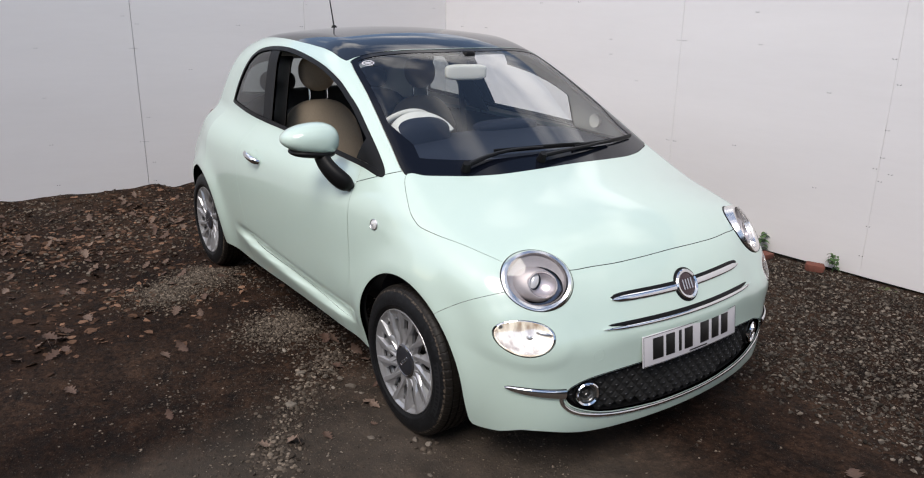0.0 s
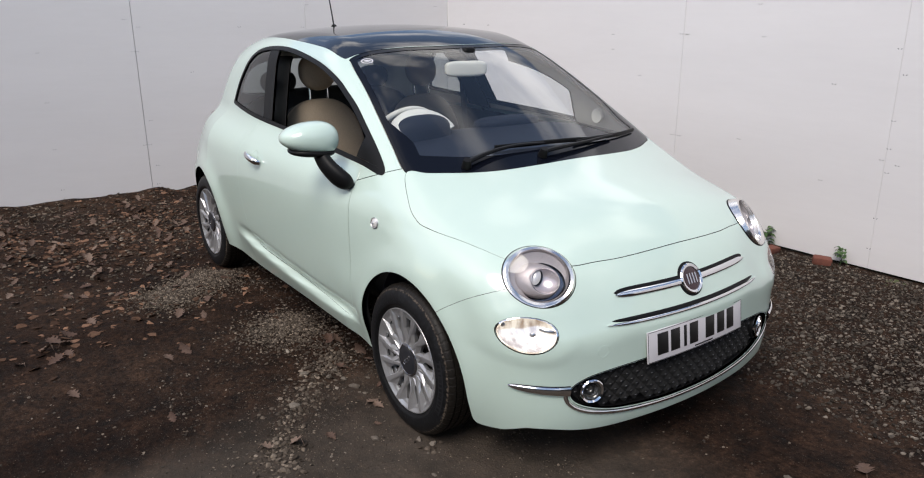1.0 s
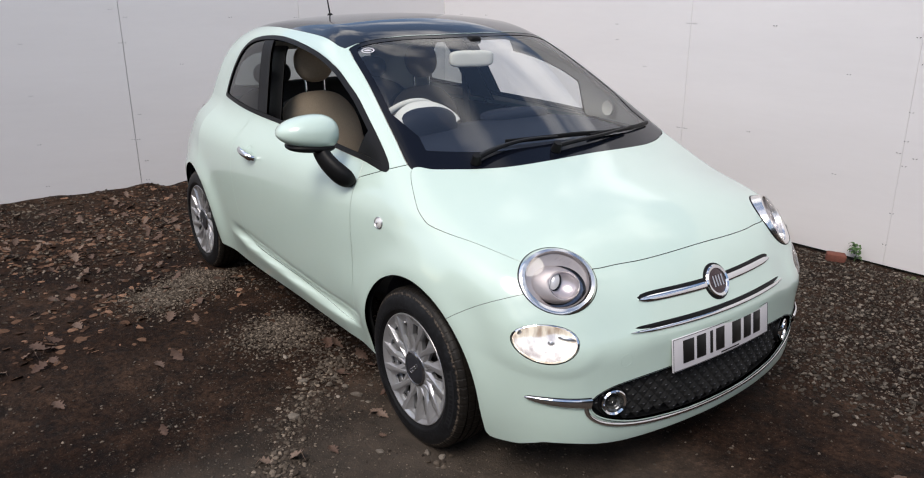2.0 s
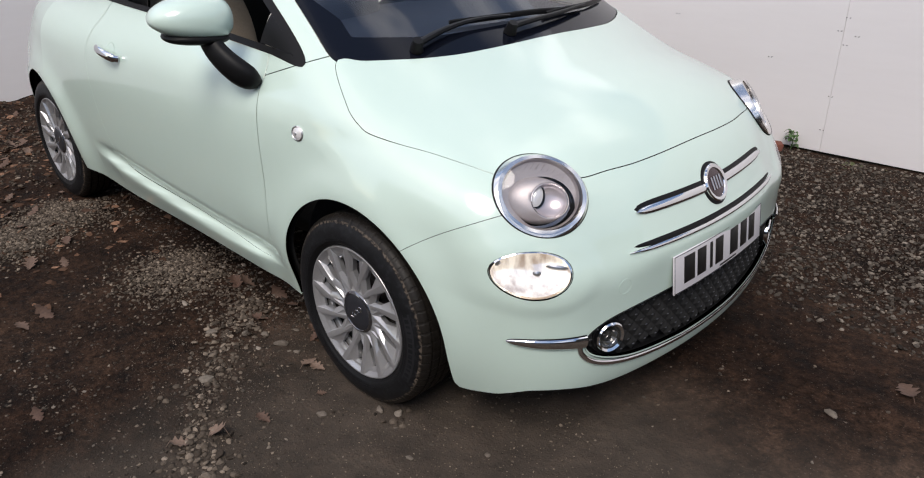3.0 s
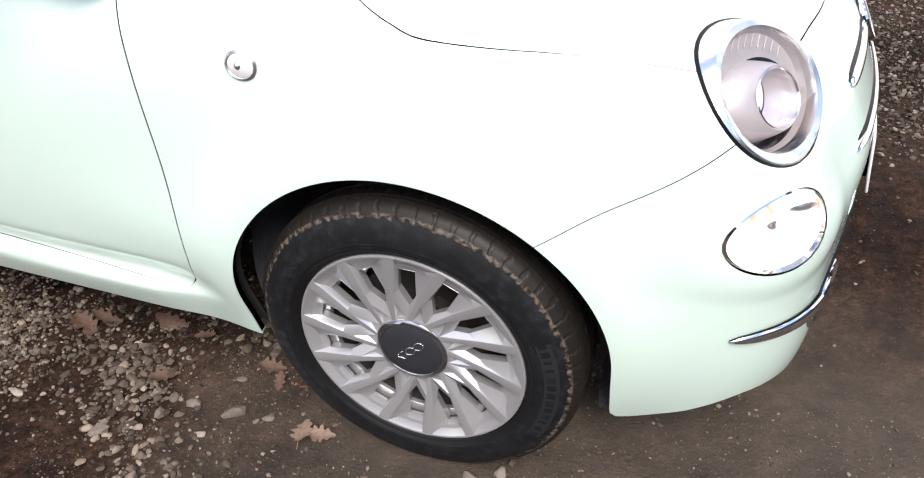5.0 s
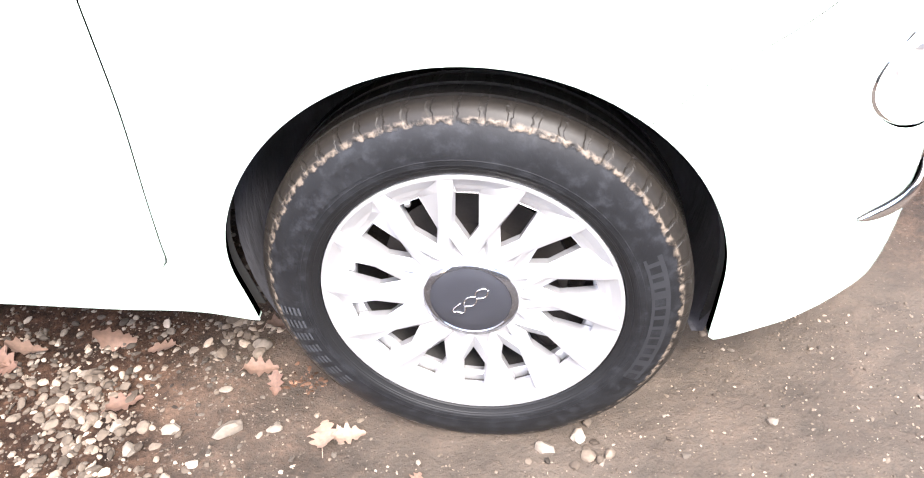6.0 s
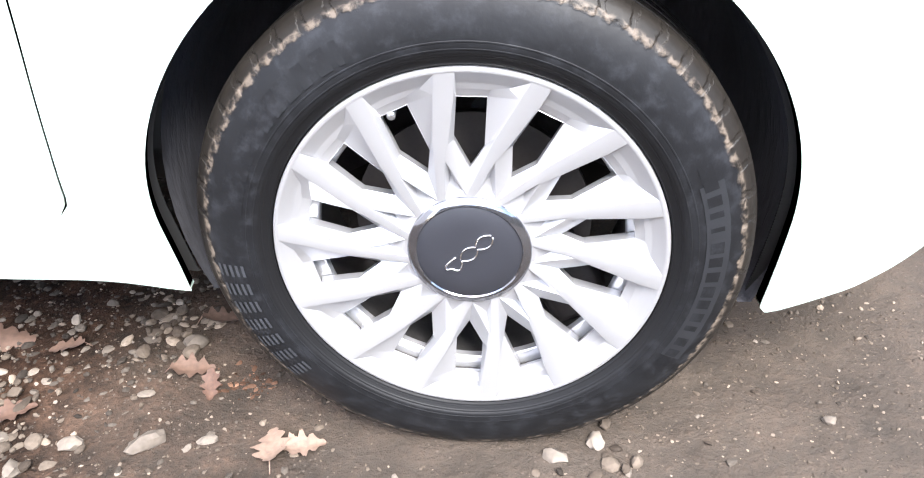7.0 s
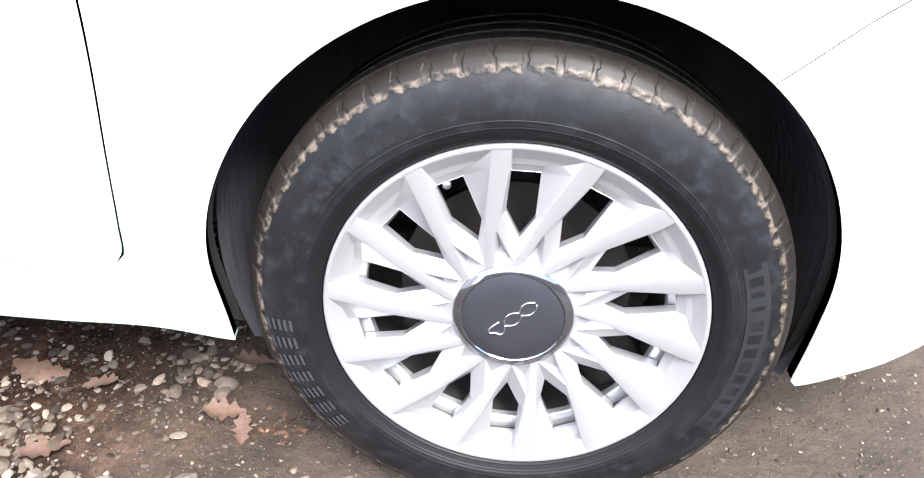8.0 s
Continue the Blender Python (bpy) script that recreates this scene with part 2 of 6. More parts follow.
    b3 = node(m, "ShaderNodeBump", Strength=1.0, Distance=0.006)
    wire(m, crumb.outputs[0], b3.inputs["Height"])
    wire(m, b1.outputs[0], b3.inputs["Normal"])
    wire(m, fine.outputs[0], b2.inputs["Height"])
    wire(m, b3.outputs[0], b2.inputs["Normal"])
    wire(m, b2.outputs[0], p.inputs["Normal"])
    return m


M_GROUND = dirt()
M_BEIGE = vary(material("beige_cloth", (0.33, 0.265, 0.195), 0.85), 10, 0.08, 0.2, 0, 0.0006, 300)
M_IVORY = vary(material("ivory_plastic", (0.80, 0.77, 0.68), 0.5), 10, 0.05, 0.05)
M_GREYCLOTH = vary(material("charcoal_cloth", (0.03, 0.03, 0.032), 0.85), 10, 0.2, 0.2, 0, 0.0006, 300)


# ---------------------------------------------------------------- mesh tools
def mesh_object(name, verts, faces, mat, parent=None, normals=None, smooth=True, label=""):
    me = bpy.data.meshes.new(name)
    me.from_pydata([tuple(map(float, v)) for v in verts], [], [tuple(map(int, f)) for f in faces])
    if mat:
        me.materials.append(mat)
    me.polygons.foreach_set("use_smooth", [smooth] * len(me.polygons))
    if normals is not None:
        me.normals_split_custom_set_from_vertices([tuple(map(float, n)) for n in normals])
    me.update()
    ob = new(name, me)
    if parent:
        ob.parent = parent
    if label:
        tagged(ob, label)
    return ob


def part(name, bm, mat, parent, label="", smooth=True, sharp=35):
    me = bpy.data.meshes.new(name)
    bmesh.ops.recalc_face_normals(bm, faces=bm.faces[:])
    for e in bm.edges:
        if len(e.link_faces) == 2 and e.calc_face_angle(0) > radians(sharp):
            e.smooth = False
    for f in bm.faces:
        f.smooth = smooth
    bm.to_mesh(me)
    bm.free()
    me.materials.append(mat)
    ob = new(name, me)
    if parent:
        ob.parent = parent
    if label:
        tagged(ob, label)
    return ob


def spline(xs, ys):
    """A natural cubic spline through a few points, straight beyond its ends."""
    o = np.argsort(xs)
    x, y = np.array(xs, float)[o], np.array(ys, float)[o]
    n, h = len(x), np.diff(x)
    a, r = np.eye(n), np.zeros(n)
    for i in range(1, n - 1):
        a[i, i - 1:i + 2] = h[i - 1], 2 * (h[i - 1] + h[i]), h[i]
        r[i] = 6 * ((y[i + 1] - y[i]) / h[i] - (y[i] - y[i - 1]) / h[i - 1])
    m = np.linalg.solve(a, r)

    def value(q):
        q = np.asarray(q, float)
        c = np.clip(q, x[0], x[-1])
        i = np.clip(np.searchsorted(x, c) - 1, 0, n - 2)
        d, e, hi = c - x[i], x[i + 1] - c, h[i]
        v = (m[i] * e ** 3 + m[i + 1] * d ** 3) / (6 * hi) + (y[i] / hi - m[i] * hi / 6) * e + (y[i + 1] / hi - m[i + 1] * hi / 6) * d
        s0 = (y[1] - y[0]) / h[0] - h[0] * (2 * m[0] + m[1]) / 6
        s1 = (y[-1] - y[-2]) / h[-1] + h[-1] * (m[-2] + 2 * m[-1]) / 6
        return v + np.where(q < x[0], (q - x[0]) * s0, 0) + np.where(q > x[-1], (q - x[-1]) * s1, 0)
    return value


def smax(a, b, k):
    h = np.maximum(k - np.abs(a - b), 0) / k
    return np.maximum(a, b) + h * h * k / 4


def smin(a, b, k):
    return -smax(-a, -b, k)


def rounded_loop(points, steps=8):
    """A closed smooth curve through a few points of a plane."""
    p = np.array(points, float)
    out = []
    for i in range(len(p)):
        a, b, c, d = p[i - 1], p[i], p[(i + 1) % len(p)], p[(i + 2) % len(p)]
        for s in np.arange(steps) / steps:
            out.append(0.5 * (2 * b + (c - a) * s + (2 * a - 5 * b + 4 * c - d) * s * s + (3 * b - a - 3 * c + d) * s ** 3))
    return np.array(out)


def loop_field(loop):
    """Signed distance to a closed loop of a plane: above zero inside."""
    a, b = loop, np.roll(loop, -1, 0)

    def value(u, v):
        p = np.stack([np.asarray(u, float), np.asarray(v, float)], -1)
        best, inside = np.full(len(p), 1e9), np.zeros(len(p), bool)
        for s, e in zip(a, b):
            d = e - s
            q = np.clip(((p - s) @ d) / (d @ d + 1e-12), 0, 1)
            best = np.minimum(best, np.hypot(*(p - s - q[:, None] * d).T))
            cross = (s[1] > p[:, 1]) != (e[1] > p[:, 1])
            inside ^= cross & (p[:, 0] < s[0] + (p[:, 1] - s[1]) * d[0] / (d[1] if abs(d[1]) > 1e-12 else 1e-12))
        return np.where(inside, best, -best)
    return value


# ---------------------------------------------------------------- the car's skin, as one smooth shape
# x runs forwards from the front axle, the car's right side is at minus y, the ground is z = 0.
WAIST = spline([0.12, 0.20, 0.31, 0.45, 0.60, 0.72, 0.83, 0.93, 1.02], [0.727, 0.750, 0.776, 0.797, 0.809, 0.812, 0.80, 0.765, 0.70])
ALONG = spline([-2.95, -2.3, -1.3, -0.6, -0.4, -0.2, 0.2, 0.45, 0.75], [0.84, 0.965, 1.0, 0.998, 0.988, 0.964, 0.943, 0.902, 0.79])
NOSE = spline([0.08, 0.16, 0.21, 0.30, 0.40, 0.47, 0.52, 0.56, 0.63, 0.70, 0.745, 0.80, 0.90],
              [0.61, 0.664, 0.678, 0.684, 0.682, 0.683, 0.679, 0.663, 0.636, 0.609, 0.587, 0.55, 0.45])
BONNET = spline([0.75, 0.585, 0.5, 0.3, 0.1, 0.02, -0.2, -0.4, -1.5, -2.6], [0.62, 0.752, 0.797, 0.872, 0.928, 0.952, 1.03, 1.06, 1.08, 1.04])
CABIN = spline([0.90, 0.95, 1.1, 1.34, 1.46, 1.55], [0.730, 0.716, 0.670, 0.588, 0.54, 0.50])
ROOF = spline([-0.3, -0.8, -1.2, -1.6, -2.0, -2.3, -2.6], [1.33, 1.408, 1.440, 1.437, 1.402, 1.330, 1.21])
HUB_Z, AXLE_R = 0.282, -2.3


def skin(p):
    """Below zero inside the car's body."""
    x, y, z = p[:, 0], np.abs(p[:, 1]), p[:, 2]
    r_f, r_r = np.hypot(x, z - 0.295), np.hypot(x - AXLE_R, z - 0.295)
    flare = 0.027 * np.exp(-((r_f - 0.32) / 0.085) ** 2) + 0.026 * np.exp(-((r_r - 0.32) / 0.10) ** 2)
    reach = np.clip((x + 1.78) / 0.22, 0, 1) * np.clip((-0.36 - x) / 0.16, 0, 1)
    edge_z = 0.322 + 0.055 * np.clip((-0.46 - x) / 1.2, 0, 1) ** 2
    crest = edge_z - 0.022
    sill = (0.015 / (1 + np.exp(np.clip((z - crest) / 0.0045, -40, 40))) * np.exp(-(np.minimum(z - crest, 0) / 0.085) ** 2) - 0.012 * np.exp(-((z - edge_z - 0.006) / 0.026) ** 2)) * reach
    sill = sill + 0.006 * np.exp(-((x + 0.43) / 0.16) ** 2 - ((z - 0.44) / 0.10) ** 2) - 0.008 * np.exp(-((x + 0.32) / 0.12) ** 2 - ((z - 0.24) / 0.09) ** 2)
    u = np.clip((0.46 - y) / 0.15, 0, 1)
    snout = 0.011 * u * u * (3 - 2 * u) * np.exp(-((z - 0.60) / 0.10) ** 4)
    u = np.clip((1.35 - np.hypot((y - 0.63) / 0.125, (z - 0.54) / 0.085)) / 0.5, 0, 1)
    pod = 0.0035 * u * u * (3 - 2 * u)
    side = y - (WAIST(z) * ALONG(x) + flare + sill + pod - 0.05 * np.clip((-2.15 - x) / 0.4, 0, 1) * np.clip((z - 0.58) / 0.25, 0, 1))
    nose = x - (NOSE(z) - 0.008 * np.exp(-((z - 0.60) / 0.10) ** 4) - 0.26 * y * y + snout + pod)
    top = (z - (BONNET(x) - 0.23 * y * y)) * 0.93
    tail = (-2.86 + 0.25 * y * y) - x + np.maximum(z - 0.68, 0) * 0.8
    low = smax(smax(side, top, 0.125), smax(nose, tail, 0.02), 0.145)
    wall = y - CABIN(z) * (1 - 0.17 * np.clip((-1.55 - x) / 0.95, 0, 1) ** 1.6)
    roof = (z - (ROOF(x) - 0.15 * y * y)) * 0.97
    screen = ((z - 0.952) + 0.54 * (x - 0.03 + 0.47 * y * y)) * 0.86
    hatch = ((z - 1.30) * 0.62 - (x + 2.29) * 0.75)
    cab = smax(smax(smax(wall, roof, 0.13), smax(screen, hatch, 0.02), 0.10), 0.80 - z, 0.05)
    return smin(low, cab, 0.035)


def slope(p, e=1e-3):
    g = np.stack([skin(p + np.eye(3)[i] * e) - skin(p - np.eye(3)[i] * e) for i in range(3)], -1)
    return g / (np.linalg.norm(g, axis=1, keepdims=True) + 1e-9)


def cast(eye, way, far=1.6):
    """Where rays from inside meet the skin."""
    lo, hi = np.zeros(len(way)), np.full(len(way), far)
    for _ in range(34):
        mid = (lo + hi) / 2
        inside = skin(eye + way * mid[:, None]) < 0
        lo, hi = np.where(inside, mid, lo), np.where(inside, hi, mid)
    return eye + way * ((lo + hi) / 2)[:, None]


def settle(p, steps=3):
    for _ in range(steps):
        p = p - slope(p) * skin(p)[:, None]
    return p


def shell_grid():
    """The right half of the skin as a grid of quads."""
    phi = np.radians(np.linspace(-90, 90, 190))
    across = np.stack([0 * phi, -np.cos(phi), np.sin(phi)], -1)
    across[0], across[-1] = (0, 0, -1), (0, 0, 1)
    stations = [((x, 0, 0.60), 90) for x in np.arange(-2.2, 0.0001, 0.0115)]
    stations = [((-2.2, 0, 0.60), 90 + a) for a in np.linspace(84, 3, 28)] + stations
    stations += [((0.0, 0, 0.60), 90 - a) for a in np.linspace(1, 88.8, 88)]
    eye, way = [], []
    for e, az in stations:
        ca, sa = math.cos(radians(az)), math.sin(radians(az))
        way.append(across * sa + np.array([ca, 0, 0]))
        eye.append(np.tile(e, (len(phi), 1)))
    pts = cast(np.concatenate(eye), np.concatenate(way))
    nu, nv = len(stations), len(phi)
    idx = np.arange(nu * nv).reshape(nu, nv)
    quads = np.stack([idx[:-1, :-1], idx[:-1, 1:], idx[1:, 1:], idx[1:, :-1]], -1).reshape(-1, 4)
    return pts, [tuple(q) for q in quads]


SHELL = shell_grid()


def clip(pts, faces, field, on_skin=True):
    """Keeps the part of a mesh where field(points) is above zero, cut cleanly along the line."""
    g = field(pts)
    pts, g, made, kept = list(pts), list(g), {}, []
    first = len(pts)
    ga = np.array(g)
    for f in faces:
        s = [ga[i] > 0 for i in f]
        if all(s):
            kept.append(f)
        elif any(s):
            out = []
            for a, b in zip(f, f[1:] + f[:1]):
                if ga[a] > 0:
                    out.append(a)
                if (ga[a] > 0) != (ga[b] > 0):
                    key = (min(a, b), max(a, b))
                    if key not in made:
                        t = ga[a] / (ga[a] - ga[b])
                        made[key] = len(pts)
                        pts.append(pts[a] + (pts[b] - pts[a]) * t)
                    out.append(made[key])
            if len(out) > 2:
                kept.append(tuple(out))
    pts = np.array(pts)
    if on_skin and len(pts) > first:
        new_points = settle(pts[first:], 2)
        new_points[np.abs(pts[first:, 1]) < 1e-6, 1] = 0
        pts[first:] = new_points
    used = sorted({i for f in kept for i in f})
    back = {o: n for n, o in enumerate(used)}
    return pts[used] if used else pts[:0], [tuple(back[i] for i in f) for f in kept]


def rim_of(faces):
    """The border edges of a mesh, in the order of their faces."""
    seen = {}
    for f in faces:
        for a, b in zip(f, f[1:] + f[:1]):
            seen[(a, b)] = 1
    return [e for e in seen if (e[1], e[0]) not in seen]


def panel(name, fields, mat, parent, side="both", lift=0.0, depth=0.014, label=""):
    """A panel of the skin: the stretch where all fields are above zero, with a turned-in edge.
    side: 'both' joins the two halves across the middle, -1 is the right half alone, 1 the left."""
    pts, faces = SHELL
    for f in fields:
        pts, faces = clip(pts, faces, f)
    nrm = slope(pts)
    mid = np.abs(pts[:, 1]) < 1e-5
    pts[mid, 1], nrm[mid, 1] = 0, 0
    pts = pts + nrm * lift
    edge = [e for e in rim_of(faces) if not (mid[e[0]] and mid[e[1]])]
    out = np.zeros_like(pts)
    for a, b in edge:
        d = np.cross(pts[b] - pts[a], nrm[a])
        d /= np.linalg.norm(d) + 1e-9
        out[a] += d
        out[b] += d
    ring = sorted({i for e in edge for i in e})
    o = out[ring] / (np.linalg.norm(out[ring], axis=1, keepdims=True) + 1e-9)
    o[mid[ring], 1] = 0
    at = {v: len(pts) + k for k, v in enumerate(ring)}
    at2 = {v: len(pts) + len(ring) + k for k, v in enumerate(ring)}
    inner1 = pts[ring] - nrm[ring] * 0.0035 + o * 0.0012
    inner2 = pts[ring] - nrm[ring] * depth + o * 0.0012
    faces = faces + [(b, a, at[a], at[b]) for a, b in edge] + [(at[b], at[a], at2[a], at2[b]) for a, b in edge]
    pts = np.concatenate([pts, inner1, inner2])
    nrm = np.concatenate([nrm, o, o])
    flip = np.array([1, -1, 1])
    if side == 1:
        pts, nrm, faces = pts * flip, nrm * flip, [f[::-1] for f in faces]
    elif side == "both":
        n = len(pts)
        mirrored = np.where(np.abs(pts[:, 1]) < 1e-5, np.arange(n), np.arange(n) + n)
        faces = faces + [tuple(mirrored[i] for i in f[::-1]) for f in faces]
        pts, nrm = np.concatenate([pts, pts * flip]), np.concatenate([nrm, nrm * flip])
        used = sorted({i for f in faces for i in f})
        back = {v: k for k, v in enumerate(used)}
        pts, nrm, faces = pts[used], nrm[used], [tuple(back[i] for i in f) for f in faces]
    faces = [tuple(dict.fromkeys(f)) for f in faces]
    faces = [f for f in faces if len(f) > 2]
    # grid winding runs inwards on the right half; turn all faces outwards
    c = [f[::-1] for f in faces]
    return mesh_object(name, pts, c, mat, parent, nrm, True, label)


# seams, each a closed loop in plan (x, |y|) or in side view (x, z)
def over_middle(pts):
    return pts + [(x, -y) for x, y in reversed(pts)]


bonnet_in = loop_field(rounded_loop(over_middle([(0.550, 0.10), (0.538, 0.25), (0.517, 0.36), (0.494, 0.45), (0.44, 0.55), (0.368, 0.630), (0.19, 0.690), (0.06, 0.724), (0.005, 0.730),
                                                 (-0.06, 0.718), (-0.172, 0.662), (-0.127, 0.605), (-0.084, 0.535), (-0.040, 0.452), (0.001, 0.34), (0.027, 0.20), (0.036, 0.07)])))
screen_in = loop_field(rounded_loop(over_middle([(0.034, 0.07), (0.025, 0.20), (-0.001, 0.34), (-0.042, 0.452), (-0.086, 0.535), (-0.129, 0.605), (-0.175, 0.660), (-0.33, 0.635), (-0.60, 0.582), (-0.80, 0.545), (-0.835, 0.51), (-0.80, 0.3), (-0.765, 0.12)])))
roof_in = loop_field(rounded_loop(over_middle([(-0.77, 0.12), (-0.805, 0.3), (-0.842, 0.515), (-0.868, 0.548), (-1.0, 0.548), (-1.4, 0.532), (-1.85, 0.495), (-2.05, 0.45), (-2.09, 0.3), (-2.11, 0.1)])))
window_in = loop_field(rounded_loop([(-0.25, 0.936), (-0.53, 1.115), (-0.68, 1.193), (-0.825, 1.253), (-1.03, 1.302), (-1.39, 1.342), (-1.685, 1.333), (-1.86, 1.284), (-1.985, 1.159),
                                     (-2.03, 1.03), (-2.0, 1.012), (-1.49, 0.984), (-0.954, 0.968), (-0.436, 0.944)]))
door_in = loop_field(rounded_loop([(-0.405, 0.925), (-0.392, 0.85), (-0.387, 0.74), (-0.388, 0.58), (-0.398, 0.43), (-0.413, 0.345), (-0.430, 0.316), (-0.475, 0.302), (-0.9, 0.328), (-1.40, 0.348), (-1.53, 0.395), (-1.60, 0.55), (-1.61, 0.78),
                                   (-1.55, 0.93), (-1.46, 1.01), (-1.2, 1.08), (-0.5, 1.08)]))
LAMP_C, LAMP_N = np.array([0.461, -0.551, 0.702]), np.array([0.75, -0.46, 0.47])
DRL_C, DRL_N = np.array([0.520, -0.648, 0.544]), np.array([0.68, -0.705, -0.19])


def basis(n, turn=0.0):
    n = n / np.linalg.norm(n)
    u = np.cross((0, 0, 1), n)
    u /= np.linalg.norm(u)
    w = np.cross(n, u)
    c, s = math.cos(radians(turn)), math.sin(radians(turn))
    return u * c + w * s, -u * s + w * c, n


def disc_field(centre, n, a, b, turn=0.0):
    u, w, n = basis(n, turn)

    def value(p):
        q = np.stack([p[:, 0], -np.abs(p[:, 1]), p[:, 2]], -1) - centre
        d = (np.hypot((q @ u) / a, (q @ w) / b) - 1) * min(a, b)
        return np.where(np.abs(q @ n) < 0.12, d, 1.0)
    return value


lamp_out = disc_field(LAMP_C, LAMP_N, 0.124, 0.107, -15)
drl_out = disc_field(DRL_C, DRL_N, 0.104, 0.052, -8)
GAP = 0.0014
in_plan = lambda f: lambda p: f(p[:, 0], np.abs(p[:, 1]))
in_side = lambda f: lambda p: f(p[:, 0], p[:, 2])
bonnet_f, screen_f, roof_f = in_plan(bonnet_in), in_plan(screen_in), in_plan(roof_in)
window_f, door_f = in_side(window_in), in_side(door_in)
door_gap = lambda p: 0.0002 + 0.0012 * np.clip((p[:, 2] - 0.308) / 0.016, 0, 1)
back_in = loop_field(rounded_loop(over_middle([(1.25, 0.1), (1.245, 0.3), (1.20, 0.42), (1.08, 0.47), (1.02, 0.44), (1.0, 0.25), (1.0, 0.1)])))
back_f = lambda p: np.where(p[:, 0] < -2.2, back_in(p[:, 2], np.abs(p[:, 1])), -1.0)
high = lambda p: p[:, 2] - 0.90
seam_z = lambda x: 0.549 + 0.72 * (x - 0.212) - 0.70 * (x - 0.212) ** 2
bumper_seam = lambda p: np.where(p[:, 0] < 0.1, -1.0, np.maximum((seam_z(p[:, 0]) - p[:, 2]) * 0.86, p[:, 0] - 0.47))
def arch_round(x, z):
    return np.where(z > 0.30, np.hypot(x, z - 0.30), np.abs(x)) - 0.3220


arch = lambda p: np.minimum(arch_round(p[:, 0] - 0.003, p[:, 2]), arch_round(p[:, 0] - AXLE_R, p[:, 2]))
BASE = spline([-2.9, -2.0, -1.5, -1.1, -0.7, -0.45, -0.33, 0.30, 0.36, 0.45, 0.60, 0.75], [0.25, 0.225, 0.210, 0.222, 0.224, 0.214, 0.207, 0.161, 0.158, 0.174, 0.178, 0.176])
above_base = lambda p: p[:, 2] - BASE(p[:, 0]) - 0.029 * np.exp(-((np.abs(p[:, 1]) - 0.60) / 0.13) ** 2) * np.clip((p[:, 0] - 0.44) / 0.08, 0, 1)
upper = lambda p: p[:, 2] - 0.60
minus = lambda f, gap=GAP: (lambda p: -f(p) - gap)
plus = lambda f, gap=GAP: (lambda p: f(p) - gap)
fender_back = lambda p: np.where(p[:, 2] < 0.36, p[:, 0] + 1.45, p[:, 0] + 0.459)
not_top = lambda p: 0.937 + 0.35 * (p[:, 0] + 0.25) - p[:, 2]

car = new("car")
tagged(car, "pale mint green three-door city car parked on gravel", "car")

grille_in = loop_field(rounded_loop(over_middle([(0.405, 0.1), (0.403, 0.25), (0.392, 0.40), (0.378, 0.48), (0.35, 0.53), (0.31, 0.52), (0.275, 0.46), (0.248, 0.36), (0.234, 0.2), (0.23, 0.1)])))
grille_f = lambda p: np.where(p[:, 0] > 0.35, grille_in(p[:, 2], np.abs(p[:, 1])), -1.0)

